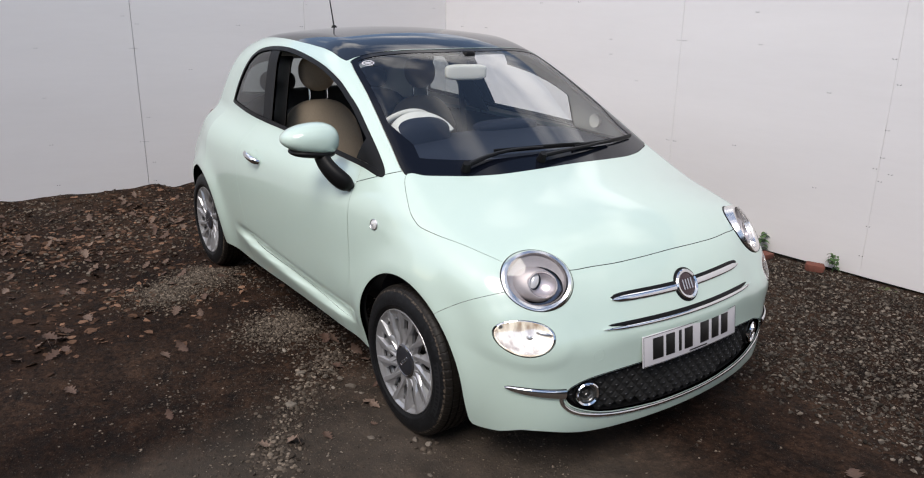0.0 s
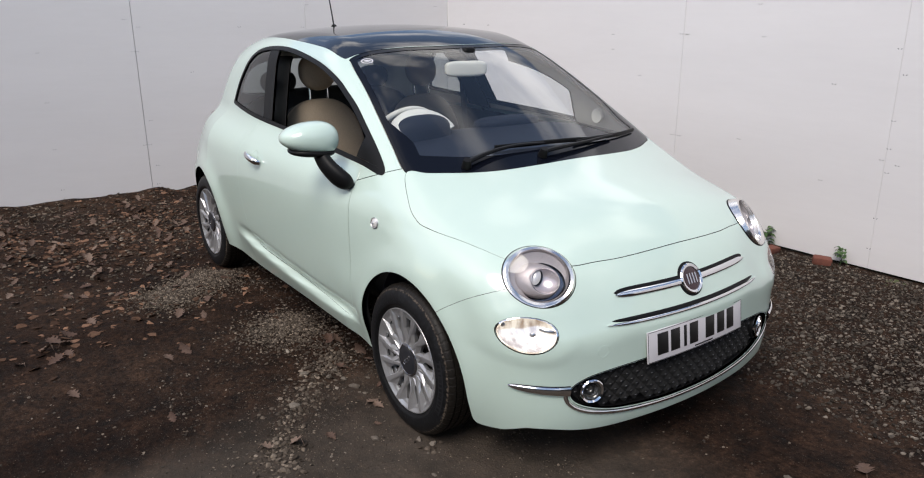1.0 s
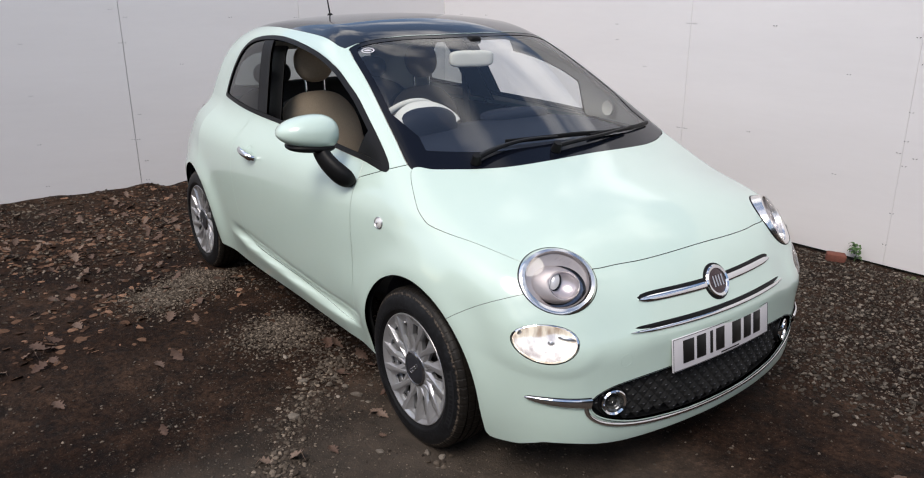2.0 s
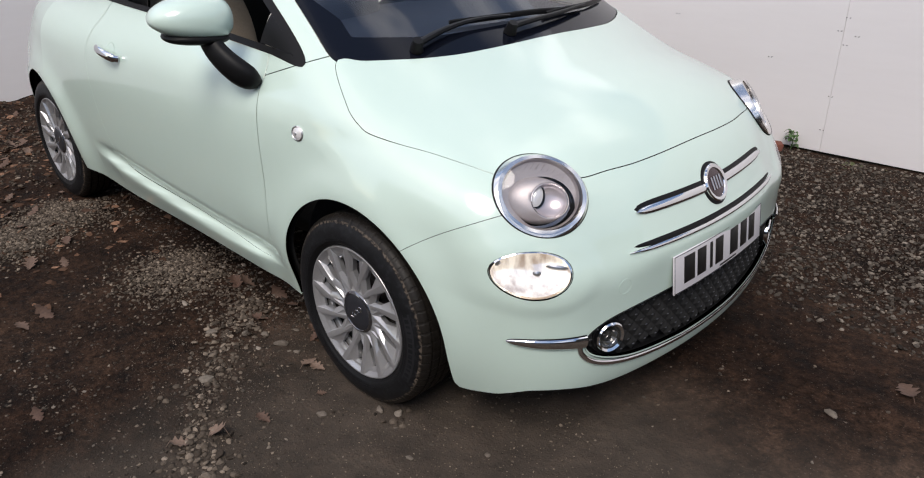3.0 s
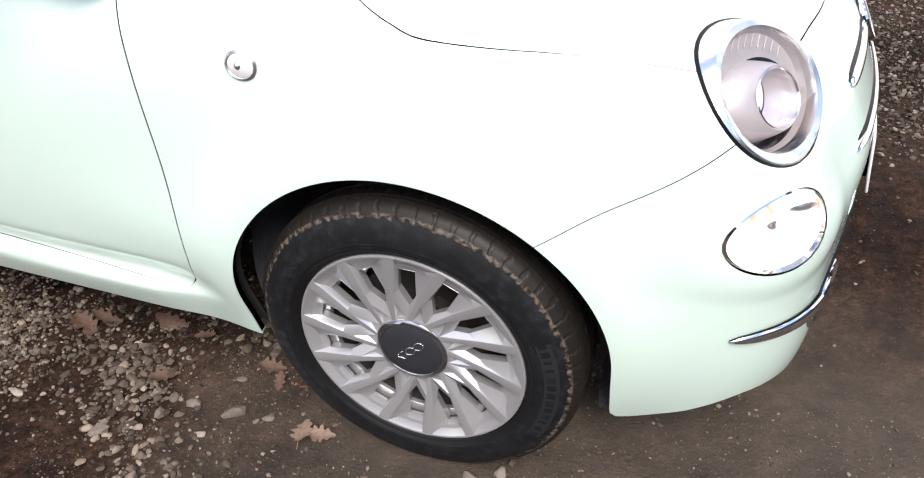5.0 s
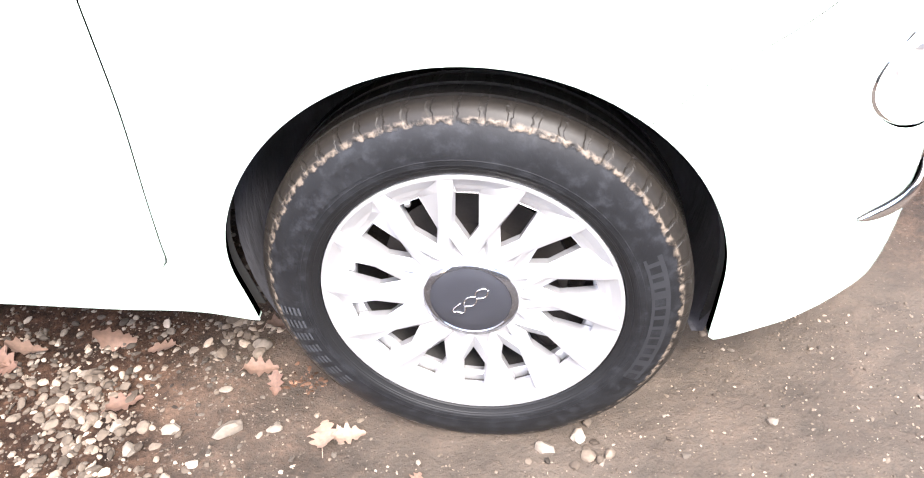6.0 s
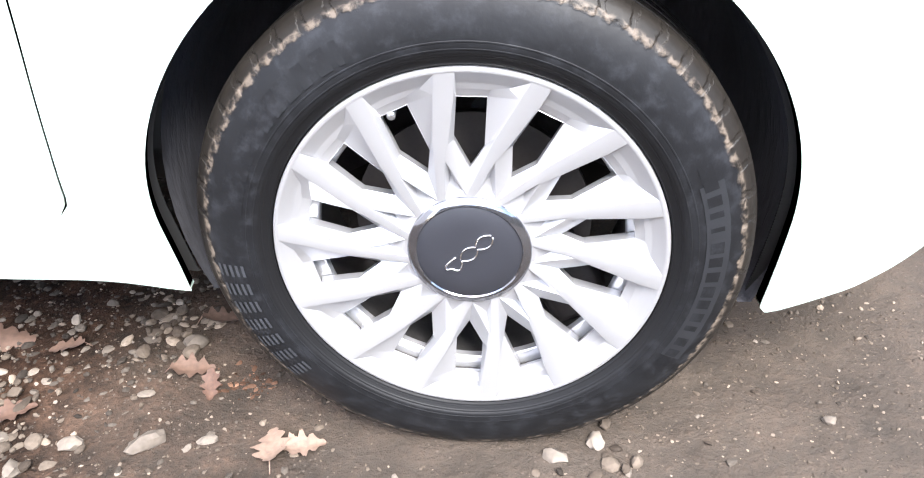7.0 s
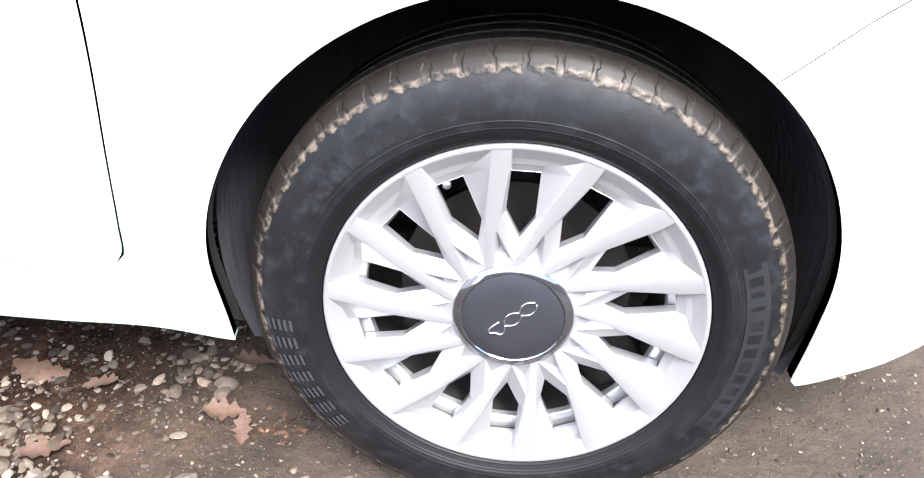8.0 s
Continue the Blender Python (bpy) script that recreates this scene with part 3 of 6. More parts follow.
panel("bonnet", [upper, plus(bonnet_f, 0.0006), lamp_out], M_PAINT, car)
panel("front_bumper", [lambda p: smin(above_base(p), arch(p), 0.020), minus(bonnet_f), bumper_seam, lamp_out, drl_out, minus(grille_f, 0), lambda p: p[:, 0] - 0.1], M_PAINT, car)
for s in (-1, 1):
    panel("front_wing", [lambda p: -bumper_seam(p) - 0.0015, minus(lambda p: np.where(p[:, 2] > 0.6, bonnet_f(p), -1.0), 0.0008), lamp_out, arch, lambda p: -door_f(p) - door_gap(p), not_top, minus(lambda p: np.where(p[:, 2] > 0.88, screen_f(p), -1.0)), lambda p: np.abs(p[:, 1]) - 0.5 * (p[:, 2] > 0.80),
                         fender_back, above_base], M_PAINT, car, s)
    panel("door", [lambda p: door_f(p) - door_gap(p), minus(window_f, 0.0)], M_PAINT, car, s)
    panel("body_side", [above_base, minus(back_f, 0.0), arch, minus(door_f), minus(window_f, 0.0), minus(lambda p: np.where(p[:, 2] > 0.88, screen_f(p), -1.0)), minus(lambda p: np.where(p[:, 2] > 1.2, roof_f(p), -1.0)),
                        lambda p: np.where(p[:, 2] > 0.5, -0.06 - p[:, 0], np.where(p[:, 2] < 0.36, -1.4505 - p[:, 0], -0.4605 - p[:, 0])),
                        lambda p: np.maximum(p[:, 2] - (0.94 + 0.35 * (p[:, 0] + 0.25)), -0.46 - p[:, 0])], M_PAINT, car, s)
    panel("rear_screen", [back_f], M_SIDEGLASS, car, s, -0.004, 0.003)
    panel("window_seal", [plus(window_f, 0.001), lambda p: 0.019 - window_f(p)], M_BLACK, car, s, 0.002)
    panel("quarter_window", [lambda p: window_f(p) - 0.017, lambda p: -1.48 - 0.12 * (p[:, 2] - 1.0) / 0.3 - p[:, 0]], M_SIDEGLASS, car, s, -0.004, 0.003)
    panel("door_pillar", [lambda p: window_f(p) - 0.02, lambda p: p[:, 0] + 1.485 + 0.12 * (p[:, 2] - 1.0) / 0.3, lambda p: -1.375 - 0.12 * (p[:, 2] - 1.0) / 0.3 - p[:, 0]], M_BLACK, car, s, -0.002)
    panel("pillar_lining", [lambda p: window_f(p) - 0.004, lambda p: p[:, 0] + 1.56 + 0.12 * (p[:, 2] - 1.0) / 0.3, lambda p: -1.365 - 0.12 * (p[:, 2] - 1.0) / 0.3 - p[:, 0]], M_BLACK, car, s, -0.070, 0.010)
border = lambda p: 0.026 + 0.056 * np.clip((p[:, 0] + 0.30 + 0.2 * np.abs(p[:, 1])) / 0.14, 0, 1)
panel("windscreen_surround", [high, plus(screen_f, 0.001), lambda p: border(p) - screen_f(p)], M_FRIT, car, "both", -0.002)
panel("windscreen", [high, lambda p: screen_f(p) - border(p) + 0.002], M_WS, car, "both", -0.004, 0.003)
panel("glass_roof", [lambda p: p[:, 2] - 1.2, plus(roof_f, 0.001)], M_GLOSSBLACK, car, "both", -0.001)


# ---------------------------------------------------------------- more materials
def random_tint(m, dark, light, by="Random Per Island"):
    """Each piece its own shade between two colours."""
    p = shader(m)
    if by == "Random Per Island":
        src = node(m, "ShaderNodeNewGeometry").outputs["Random Per Island"]
    else:
        src = node(m, "ShaderNodeObjectInfo").outputs["Random"]
    ramp = node(m, "ShaderNodeValToRGB")
    ramp.color_ramp.elements[0].color, ramp.color_ramp.elements[1].color = (*dark, 1), (*light, 1)
    middle = ramp.color_ramp.elements.new(0.72)
    middle.color = (*(0.62 * q + 0.38 * w for q, w in zip(dark, light)), 1)
    wire(m, src, ramp.inputs[0])
    tc = node(m, "ShaderNodeTexCoord")
    n = node(m, "ShaderNodeTexNoise", Scale=90.0, Detail=5.0)
    wire(m, tc.outputs["Object"], n.inputs["Vector"])
    mix = node(m, "ShaderNodeMixRGB")
    mix.blend_type = "OVERLAY"
    mix.inputs[0].default_value = 0.55
    wire(m, ramp.outputs[0], mix.inputs[1])
    wire(m, n.outputs[0], mix.inputs[2])
    wire(m, mix.outputs[0], p.inputs["Base Color"])
    return m


M_STONE = random_tint(material("gravel_stone", (0.2, 0.18, 0.16), 0.85, 0, 0, 0.15), (0.018, 0.0142, 0.0112), (0.200, 0.168, 0.138))
M_HEAP = random_tint(material("pale_gravel", (0.2, 0.18, 0.16), 0.85, 0, 0, 0.15), (0.034, 0.0258, 0.0196), (0.215, 0.172, 0.134))
M_LITTER = random_tint(material("leaf_litter", (0.1, 0.06, 0.04), 0.85, 0, 0, 0.1), (0.030, 0.016, 0.010), (0.230, 0.130, 0.085))
M_LEAF = random_tint(material("dead_oak_leaf", (0.3, 0.16, 0.08), 0.75), (0.066, 0.033, 0.021), (0.185, 0.126, 0.094), "Object")
M_PEBBLE = random_tint(material("pale_stone", (0.2, 0.18, 0.16), 0.8, 0, 0, 0.2), (0.090, 0.074, 0.060), (0.240, 0.205, 0.170), "Object")
M_YARD = vary(material("unseen_yard_wall", (0.045, 0.042, 0.036), 0.9), 0.8, 0.5, 0.5, 0, 0.01, 12)
M_WEED = vary(material("weed_green", (0.05, 0.10, 0.03), 0.6), 40, 0.4, 0.3)
M_MOSS = vary(material("moss_green", (0.055, 0.070, 0.022), 0.9), 60, 0.5, 0.3)
M_BRICK = vary(material("broken_brick", (0.15, 0.050, 0.034), 0.9), 30, 0.3, 0.4, 0, 0.002, 200)
M_PLATE = vary(material("white_plate", (0.62, 0.60, 0.62), 0.3), 20, 0.04)
M_INK = material("plate_ink", (0.008, 0.008, 0.008), 0.4)
M_MAROON = vary(material("dark_badge", (0.035, 0.012, 0.016), 0.25, 0.2, 0.6), 30, 0.2)
M_SATIN = vary(material("satin_silver", (0.55, 0.55, 0.56), 0.28, 0.9), 30, 0.08)
M_REFLECT = vary(material("lamp_reflector", (0.44, 0.40, 0.395), 0.44, 0.45), 14, 0.14, 0.1)
M_PROJECTOR = vary(material("projector_glass", (0.52, 0.47, 0.485), 0.24, 0.35, 0.8), 20, 0.1)
M_BEZEL = vary(material("satin_chrome", (0.88, 0.855, 0.83), 0.20, 1.0), 12, 0.03)
M_CAP = vary(material("hub_cap_grey", (0.020, 0.021, 0.026), 0.42), 20, 0.15, 0.1, 0.06)
M_CLEARLENS = vary(material("repeater_lens", (0.74, 0.73, 0.72), 0.18, 0.2, 0.8), 30, 0.1)
M_FOG = vary(material("fog_lens", (0.055, 0.055, 0.052), 0.15, 0.2, 0.6), 40, 0.3)
M_RED = material("tail_lamp_red", (0.25, 0.01, 0.01), 0.1, 0, 0.5)
M_LINER = vary(material("felt_wheel_liner", (0.034, 0.034, 0.040), 0.85), 18, 0.7, 0.5, 0.1, 0.004, 60, (1, 1, 0.25))
M_DISC = vary(material("brake_iron", (0.035, 0.030, 0.028), 0.55, 0.4), 20, 0.4, 0.3, 0.1)
M_BAND = vary(material("tyre_band", (0.0125, 0.0132, 0.0150), 0.5, 0, 0, 0.3), 40, 0.3, 0.2)
M_SCUFF = vary(material("tyre_marking", (0.022, 0.0235, 0.027), 0.7), 60, 0.4, 0.3)
M_GLOW = material("daylight_lamp", (0.8, 0.8, 0.78), 0.12, 0.7)
g_tc = node(M_GLOW, "ShaderNodeTexCoord")
g_map = node(M_GLOW, "ShaderNodeMapping")
g_map.inputs["Scale"].default_value = (1.0, 1.0, 0.35)
g_noise = node(M_GLOW, "ShaderNodeTexNoise", Scale=38.0, Detail=3.0)
g_ramp = node(M_GLOW, "ShaderNodeValToRGB")
g_ramp.color_ramp.elements[0].position, g_ramp.color_ramp.elements[1].position = 0.36, 0.58
g_ramp.color_ramp.elements[0].color, g_ramp.color_ramp.elements[1].color = (0.34, 0.23, 0.14, 1), (1.0, 0.93, 0.80, 1)
wire(M_GLOW, g_tc.outputs["Object"], g_map.inputs["Vector"])
wire(M_GLOW, g_map.outputs[0], g_noise.inputs["Vector"])
wire(M_GLOW, g_noise.outputs[0], g_ramp.inputs[0])
wire(M_GLOW, g_ramp.outputs[0], shader(M_GLOW).inputs["Emission Color"])
shader(M_GLOW).inputs["Emission Strength"].default_value = 0.50
M_DASH = vary(material("dash_plastic", (0.012, 0.015, 0.024), 0.6, 0, 0, 0.2), 14, 0.2, 0.15)
# barrel alloy, its colour darkened to hold the shade behind the spokes
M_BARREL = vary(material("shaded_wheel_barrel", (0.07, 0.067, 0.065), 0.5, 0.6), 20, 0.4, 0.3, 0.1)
M_SMOKE = vary(material("smoked_chrome", (0.20, 0.20, 0.215), 0.10, 0.9, 0.3), 40, 0.1)
M_STUD = vary(material("grille_stud", (0.16, 0.16, 0.17), 0.35, 0.8), 40, 0.3)


def mirrored(name, v, f, mat, parent, label="", smooth=True, both=True, sharp=35):
    """The part on the car's right, and its mirror image on the left."""
    obs = []
    for s in ((1, -1) if both else (1,)):
        bm = bmesh.new()
        vs = [bm.verts.new((p[0], p[1] * s, p[2])) for p in v]
        for q in f:
            q = tuple(dict.fromkeys(q))
            if len(q) > 2:
                bm.faces.new([vs[i] for i in (q if s == 1 else q[::-1])])
        bmesh.ops.remove_doubles(bm, verts=bm.verts[:], dist=1e-6)
        obs.append(part(name, bm, mat, parent[0] if isinstance(parent, (tuple, list)) and s == 1 else parent[-1] if isinstance(parent, (tuple, list)) else parent, label, smooth, sharp))
    return obs


def tube(path, radius, sides=10, squash=(1.0, 1.0)):
    """A round bar along a path, closed at its ends; radius may be a list."""
    path = [Vector(p) for p in path]
    rad = radius if isinstance(radius, (list, tuple)) else [radius] * len(path)
    v, f, up = [], [], None
    for i, p in enumerate(path):
        t = (path[min(i + 1, len(path) - 1)] - path[max(i - 1, 0)]).normalized()
        a = Vector((0, 0, 1)) if up is None else up
        if abs(t.dot(a)) > 0.95:
            a = Vector((0, 1, 0))
        x = t.cross(a).normalized()
        y = x.cross(t).normalized()
        up = y
        for k in range(sides):
            c, s = math.cos(2 * math.pi * k / sides), math.sin(2 * math.pi * k / sides)
            v.append(tuple(p + x * (c * rad[i] * squash[0]) + y * (s * rad[i] * squash[1])))
    for i in range(len(path) - 1):
        for k in range(sides):
            a, b = i * sides + k, i * sides + (k + 1) % sides
            f.append((a, b, b + sides, a + sides))
    f += [tuple(range(sides))[::-1], tuple(range(len(v) - sides, len(v)))]
    return v, f


def rounded_box(centre, size, r=0.02, turn=None, seg=3):
    bm = bmesh.new()
    bmesh.ops.create_cube(bm, size=1)
    for v in bm.verts:
        v.co = Vector((v.co.x * size[0], v.co.y * size[1], v.co.z * size[2]))
    bmesh.ops.bevel(bm, geom=bm.edges[:], offset=min(r, min(size) * 0.49), segments=seg, affect="EDGES", profile=0.5)
    m = Matrix.Translation(centre) @ (turn or Matrix.Identity(4))
    bmesh.ops.transform(bm, matrix=m, verts=bm.verts[:])
    return bm


def egg(centre, half, power=2.0, nu=28, nv=18, turn=None):
    """A squarish or round solid: power 2 is an ellipsoid, higher is boxier."""
    bm = bmesh.new()
    rows = []
    sp = lambda a: math.copysign(abs(a) ** (2 / power), a)
    for j in range(nv + 1):
        b = math.pi * (j / nv - 0.5)
        row = []
        for i in range(nu):
            a = 2 * math.pi * i / nu
            p = Vector((half[0] * sp(math.cos(b)) * sp(math.cos(a)), half[1] * sp(math.cos(b)) * sp(math.sin(a)), half[2] * sp(math.sin(b))))
            if turn:
                p = turn @ p
            row.append(bm.verts.new(p + Vector(centre)))
        rows.append(row)
    for j in range(nv):
        for i in range(nu):
            bm.faces.new((rows[j][i], rows[j][(i + 1) % nu], rows[j + 1][(i + 1) % nu], rows[j + 1][i]))
    bmesh.ops.remove_doubles(bm, verts=bm.verts[:], dist=1e-5)
    return bm


def on_nose(yz):
    """Points of the skin seen from ahead, with their normals."""
    yz = np.array(yz, float)
    eye = np.stack([np.full(len(yz), -0.1), yz[:, 0], yz[:, 1]], -1)
    p = cast(eye, np.tile((1.0, 0, 0), (len(yz), 1)), 1.2)
    return p, slope(p)


def on_side(xz):
    xz = np.array(xz, float)
    eye = np.stack([xz[:, 0], np.full(len(xz), -0.2), xz[:, 1]], -1)
    p = cast(eye, np.tile((0, -1.0, 0), (len(xz), 1)), 1.2)
    return p, slope(p)


def on_top(xy):
    xy = np.array(xy, float)
    eye = np.stack([xy[:, 0], xy[:, 1], np.full(len(xy), 0.65)], -1)
    p = cast(eye, np.tile((0, 0, 1.0), (len(xy), 1)), 1.2)
    return p, slope(p)


def ribbon(p, n, width, height, sides=6, sink=0.003):
    """A half-round moulding along a line of the skin; width and height may vary along it."""
    v, f = [], []
    for i in range(len(p)):
        t = p[min(i + 1, len(p) - 1)] - p[max(i - 1, 0)]
        t = t / (np.linalg.norm(t) + 1e-9)
        b = np.cross(n[i], t)
        b /= np.linalg.norm(b) + 1e-9
        w = width[i] if np.ndim(width) else width
        h = height[i] if np.ndim(height) else height
        for k in range(sides + 1):
            a = math.pi * k / sides
            v.append(p[i] + b * (w * math.cos(a)) + n[i] * (h * math.sin(a) ** 0.8 - sink))
    m = sides + 1
    for i in range(len(p) - 1):
        for k in range(sides):
            a = i * m + k
            f.append((a, a + 1, a + 1 + m, a + m))
    f += [tuple(range(m))[::-1], tuple(range(len(v) - m, len(v)))]
    return v, f


def line(points, steps=12):
    """A smooth open line through a few points."""
    p = np.array(points, float)
    t = np.arange(len(p))
    q = np.linspace(0, len(p) - 1, steps)
    return np.stack([spline(t, p[:, k])(q) for k in range(p.shape[1])], -1)


# ---------------------------------------------------------------- wheels
R_RIM, R_TYRE = 0.2005, 0.2865


def lathe(profile, steps=96, closed=False):
    """A ring of (radius, depth) points turned about the y axis; depth runs outwards, to minus y."""
    v, f = [], []
    n = len(profile)
    for k in range(steps):
        a = 2 * math.pi * k / steps
        for r, d in profile:
            v.append((r * math.cos(a), -d, r * math.sin(a)))
    for k in range(steps):
        for i in range(n if closed else n - 1):
            a, b = k * n + i, k * n + (i + 1) % n
            c, d = (k + 1) % steps * n + (i + 1) % n, (k + 1) % steps * n + i
            f.append((a, b, c, d))
    return v, f


def lathe_part(name, profile, mat, parent, steps=96, label="", closed=False):
    v, f = lathe(profile, steps, closed)
    bm = bmesh.new()
    vs = [bm.verts.new(p) for p in v]
    for q in f:
        bm.faces.new([vs[i] for i in q])
    bmesh.ops.remove_doubles(bm, verts=bm.verts[:], dist=1e-5)
    return part(name, bm, mat, parent, label, True, 40)


# One fourteenth of the rim's face: corners as wheel radius, degrees and millimetres outwards from the lip.
STEP = 360 / 14
FACE = {"crest_out_a": (0.975, -8.1, -0.3), "crest_out_b": (0.975, -2.6, -0.3), "crest_high_a": (0.884, -9.4, -2.0), "crest_high_b": (0.875, -3.2, -2.2),
        "crest_mid_a": (0.655, -14.2, -5.5), "crest_mid_b": (0.622, -8.0, -6.5), "crest_low_b": (0.530, -11.2, -8.6), "foot_a": (0.325, -27.3, -13.0), "foot_b": (0.325, -20.4, -12.6),
        "shoulder": (0.908, -13.2, -8.5), "shoulder_end": (0.884, -18.6, -10.5), "ledge": (0.884, -2.7, -10.5),
        "gap_out_a": (0.836, -3.2, -16.5), "gap_out_b": (0.838, 6.6, -16.5), "gap_side_b": (0.589, 8.0, -17.0), "gap_point": (0.468, 1.2, -18.5), "gap_side_a": (0.626, -5.8, -16.5),
        "pocket": (0.430, -11.5, -21.0)}
# The faces, each a round of corners; a plus is the same corner one spoke on, a minus one spoke back.
FACETS = ["crest_out_a crest_out_b crest_high_b crest_high_a", "crest_high_a crest_high_b crest_mid_b crest_mid_a", "crest_mid_a crest_mid_b crest_low_b foot_b foot_a",
          "crest_out_a crest_high_a shoulder", "crest_high_a -gap_out_b shoulder_end shoulder", "crest_high_a crest_mid_a -gap_side_b -gap_out_b", "crest_mid_a foot_a -gap_point -gap_side_b",
          "crest_out_b ledge crest_high_b", "crest_high_b ledge gap_out_a", "crest_high_b gap_out_a gap_side_a crest_mid_b",
          "crest_mid_b gap_side_a gap_point +foot_a crest_low_b", "crest_low_b +foot_a pocket", "crest_low_b pocket foot_b", "foot_b pocket +foot_a",
          "ledge +shoulder_end gap_out_b gap_out_a"]
GAP_ROUND = ["gap_out_a", "gap_out_b", "gap_side_b", "gap_point", "gap_side_a"]


def rim_face(k):
    """One sector of the rim's face with the walls of its window."""
    v, f = [], []

    def corner(name, deeper=0.0, wider=0.0):
        turn = k + (name[0] == "+") - (name[0] == "-")
        r, a, h = FACE[name.strip("+-")]
        if wider:
            # the window opens out towards its back
            r, a = r + 0.020 * (r - 0.66) * wider / 0.18, a + (a - 1.5) * 0.16 * wider
        a = radians(a + STEP * turn)
        v.append((R_RIM * r * math.sin(a), -0.0790 - (h - deeper) / 1000, R_RIM * r * math.cos(a)))
        return len(v) - 1
    for facet in FACETS:
        f.append(tuple(corner(q) for q in facet.split()))
    for p, q in zip(GAP_ROUND, GAP_ROUND[1:] + GAP_ROUND[:1]):
        deep = 8.0 if p == "gap_out_a" else 15.0
        f.append((corner(q), corner(p), corner(p, deep, 1.0), corner(q, deep, 1.0)))
    return v, f


def make_wheel():
    wheel = new("wheel")
    wheel.parent = car
    # tyre: tread, shoulder, sidewall and bead; rests flat on the ground
    prof = [(0.190, -0.075), (0.235, -0.088), (0.258, -0.085), (0.275, -0.074), (R_TYRE, -0.056)]
    for g in (-0.045, -0.015, 0.015, 0.045):
        prof += [(R_TYRE + 0.001, g - 0.004), (R_TYRE - 0.006, g - 0.003), (R_TYRE - 0.006, g + 0.003), (R_TYRE + 0.001, g + 0.004)]
    prof += [(R_TYRE - 0.0005, 0.054), (0.2840, 0.0605), (0.2785, 0.0672), (0.2705, 0.0730), (0.260, 0.0785), (0.248, 0.0825), (0.236, 0.0850), (0.224, 0.0860), (0.2155, 0.0852), (0.2130, 0.0840), (0.2118, 0.0824), (0.2070, 0.0808), (0.2022, 0.0770), (0.2010, 0.066), (0.192, 0.060)]
    v, f = lathe(prof, 128)
    v = np.array(v)
    low = v[:, 2] < -HUB_Z + 0.001
    v[low, 2] = -HUB_Z + 0.001
    bm = bmesh.new()
    vs = [bm.verts.new(p) for p in v]
    for q in f:
        bm.faces.new([vs[i] for i in q])
    part("tyre", bm, M_RUBBER, wheel, "black rubber tyre with dried mud along its shoulder", True, 40)
    # rim face: lip, recessed ring, inner flange and hub plate as rings; fourteen spokes with their branches between
    R = R_RIM
    solids = [lathe([(R, 0.066), (R, 0.0768), (R * 0.995, 0.0786), (R * 0.988, 0.0792), (R * 0.976, 0.0790), (R * 0.970, 0.0780), (R * 0.914, 0.0705), (R * 0.906, 0.0700), (R * 0.880, 0.0684)], 168),
              lathe([(R * 0.885, 0.046), (R * 0.872, 0.0475), (R * 0.812, 0.0450), (R * 0.802, 0.0435), (R * 0.800, 0.036)], 126),
              lathe([(0.02, 0.0640), (R * 0.335, 0.0652), (R * 0.350, 0.0640), (R * 0.352, 0.045)], 84)]
    for k in range(14):
        solids.append(rim_face(k))
    bm = bmesh.new()
    for v, f in solids:
        vs = [bm.verts.new(p) for p in v]
        for q in f:
            bm.faces.new([vs[i] for i in q])
    bmesh.ops.remove_doubles(bm, verts=bm.verts[:], dist=2e-5)
    crisp = [e for e in bm.edges if len(e.link_faces) == 2 and e.calc_face_angle(0) > radians(16) and all(len(q.link_edges) > 2 for q in e.verts) and max(math.hypot(q.co.x, q.co.z) for q in e.verts) < R * 0.98]
    bmesh.ops.bevel(bm, geom=crisp, offset=0.0008, segments=2, affect="EDGES", profile=0.5, clamp_overlap=True)
    part("rim", bm, M_SILVER, wheel, "silver alloy rim with fourteen slanting spokes", True, 28)
    # the barrel's dark colour stands in for the shade seen through the windows
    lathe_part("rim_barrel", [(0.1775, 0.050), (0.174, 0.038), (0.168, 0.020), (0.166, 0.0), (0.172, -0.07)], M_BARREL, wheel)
    lathe_part("brake_disc", [(0.128, -0.004), (0.128, 0.006), (0.080, 0.006), (0.076, 0.026), (0.0, 0.026)], M_DISC, wheel)
    for k in range(4):
        a = radians(45 + 90 * k)
        v, f = tube([(0.049 * math.cos(a), -0.02, 0.049 * math.sin(a)), (0.049 * math.cos(a), -0.045, 0.049 * math.sin(a))], 0.010, 6)
        mesh_object("wheel_bolt", v, f, M_DISC, wheel, None, False)
    v, f = tube([(-0.073, -0.040, 0.150), (-0.071, -0.062, 0.146)], [0.005, 0.0042], 8)
    mesh_object("valve", v, f, M_SATIN, wheel)
    bm = rounded_box((0.095, -0.004, -0.055), (0.07, 0.05, 0.13), 0.012, Matrix.Rotation(radians(-30), 4, "Y"))
    part("brake_caliper", bm, M_DISC, wheel)
    lathe_part("cap_ring", [(0.0642, 0.056), (0.0642, 0.0668), (0.0632, 0.0684), (0.0555, 0.0712), (0.0542, 0.0700)], M_SMOKE, wheel, 64, "smoked chrome cap ring")
    lathe_part("hub_cap", [(0.0548, 0.0690), (0.0525, 0.0704), (0.03, 0.0716), (0.0, 0.0720)], M_CAP, wheel, 64, "dark grey hub cap")
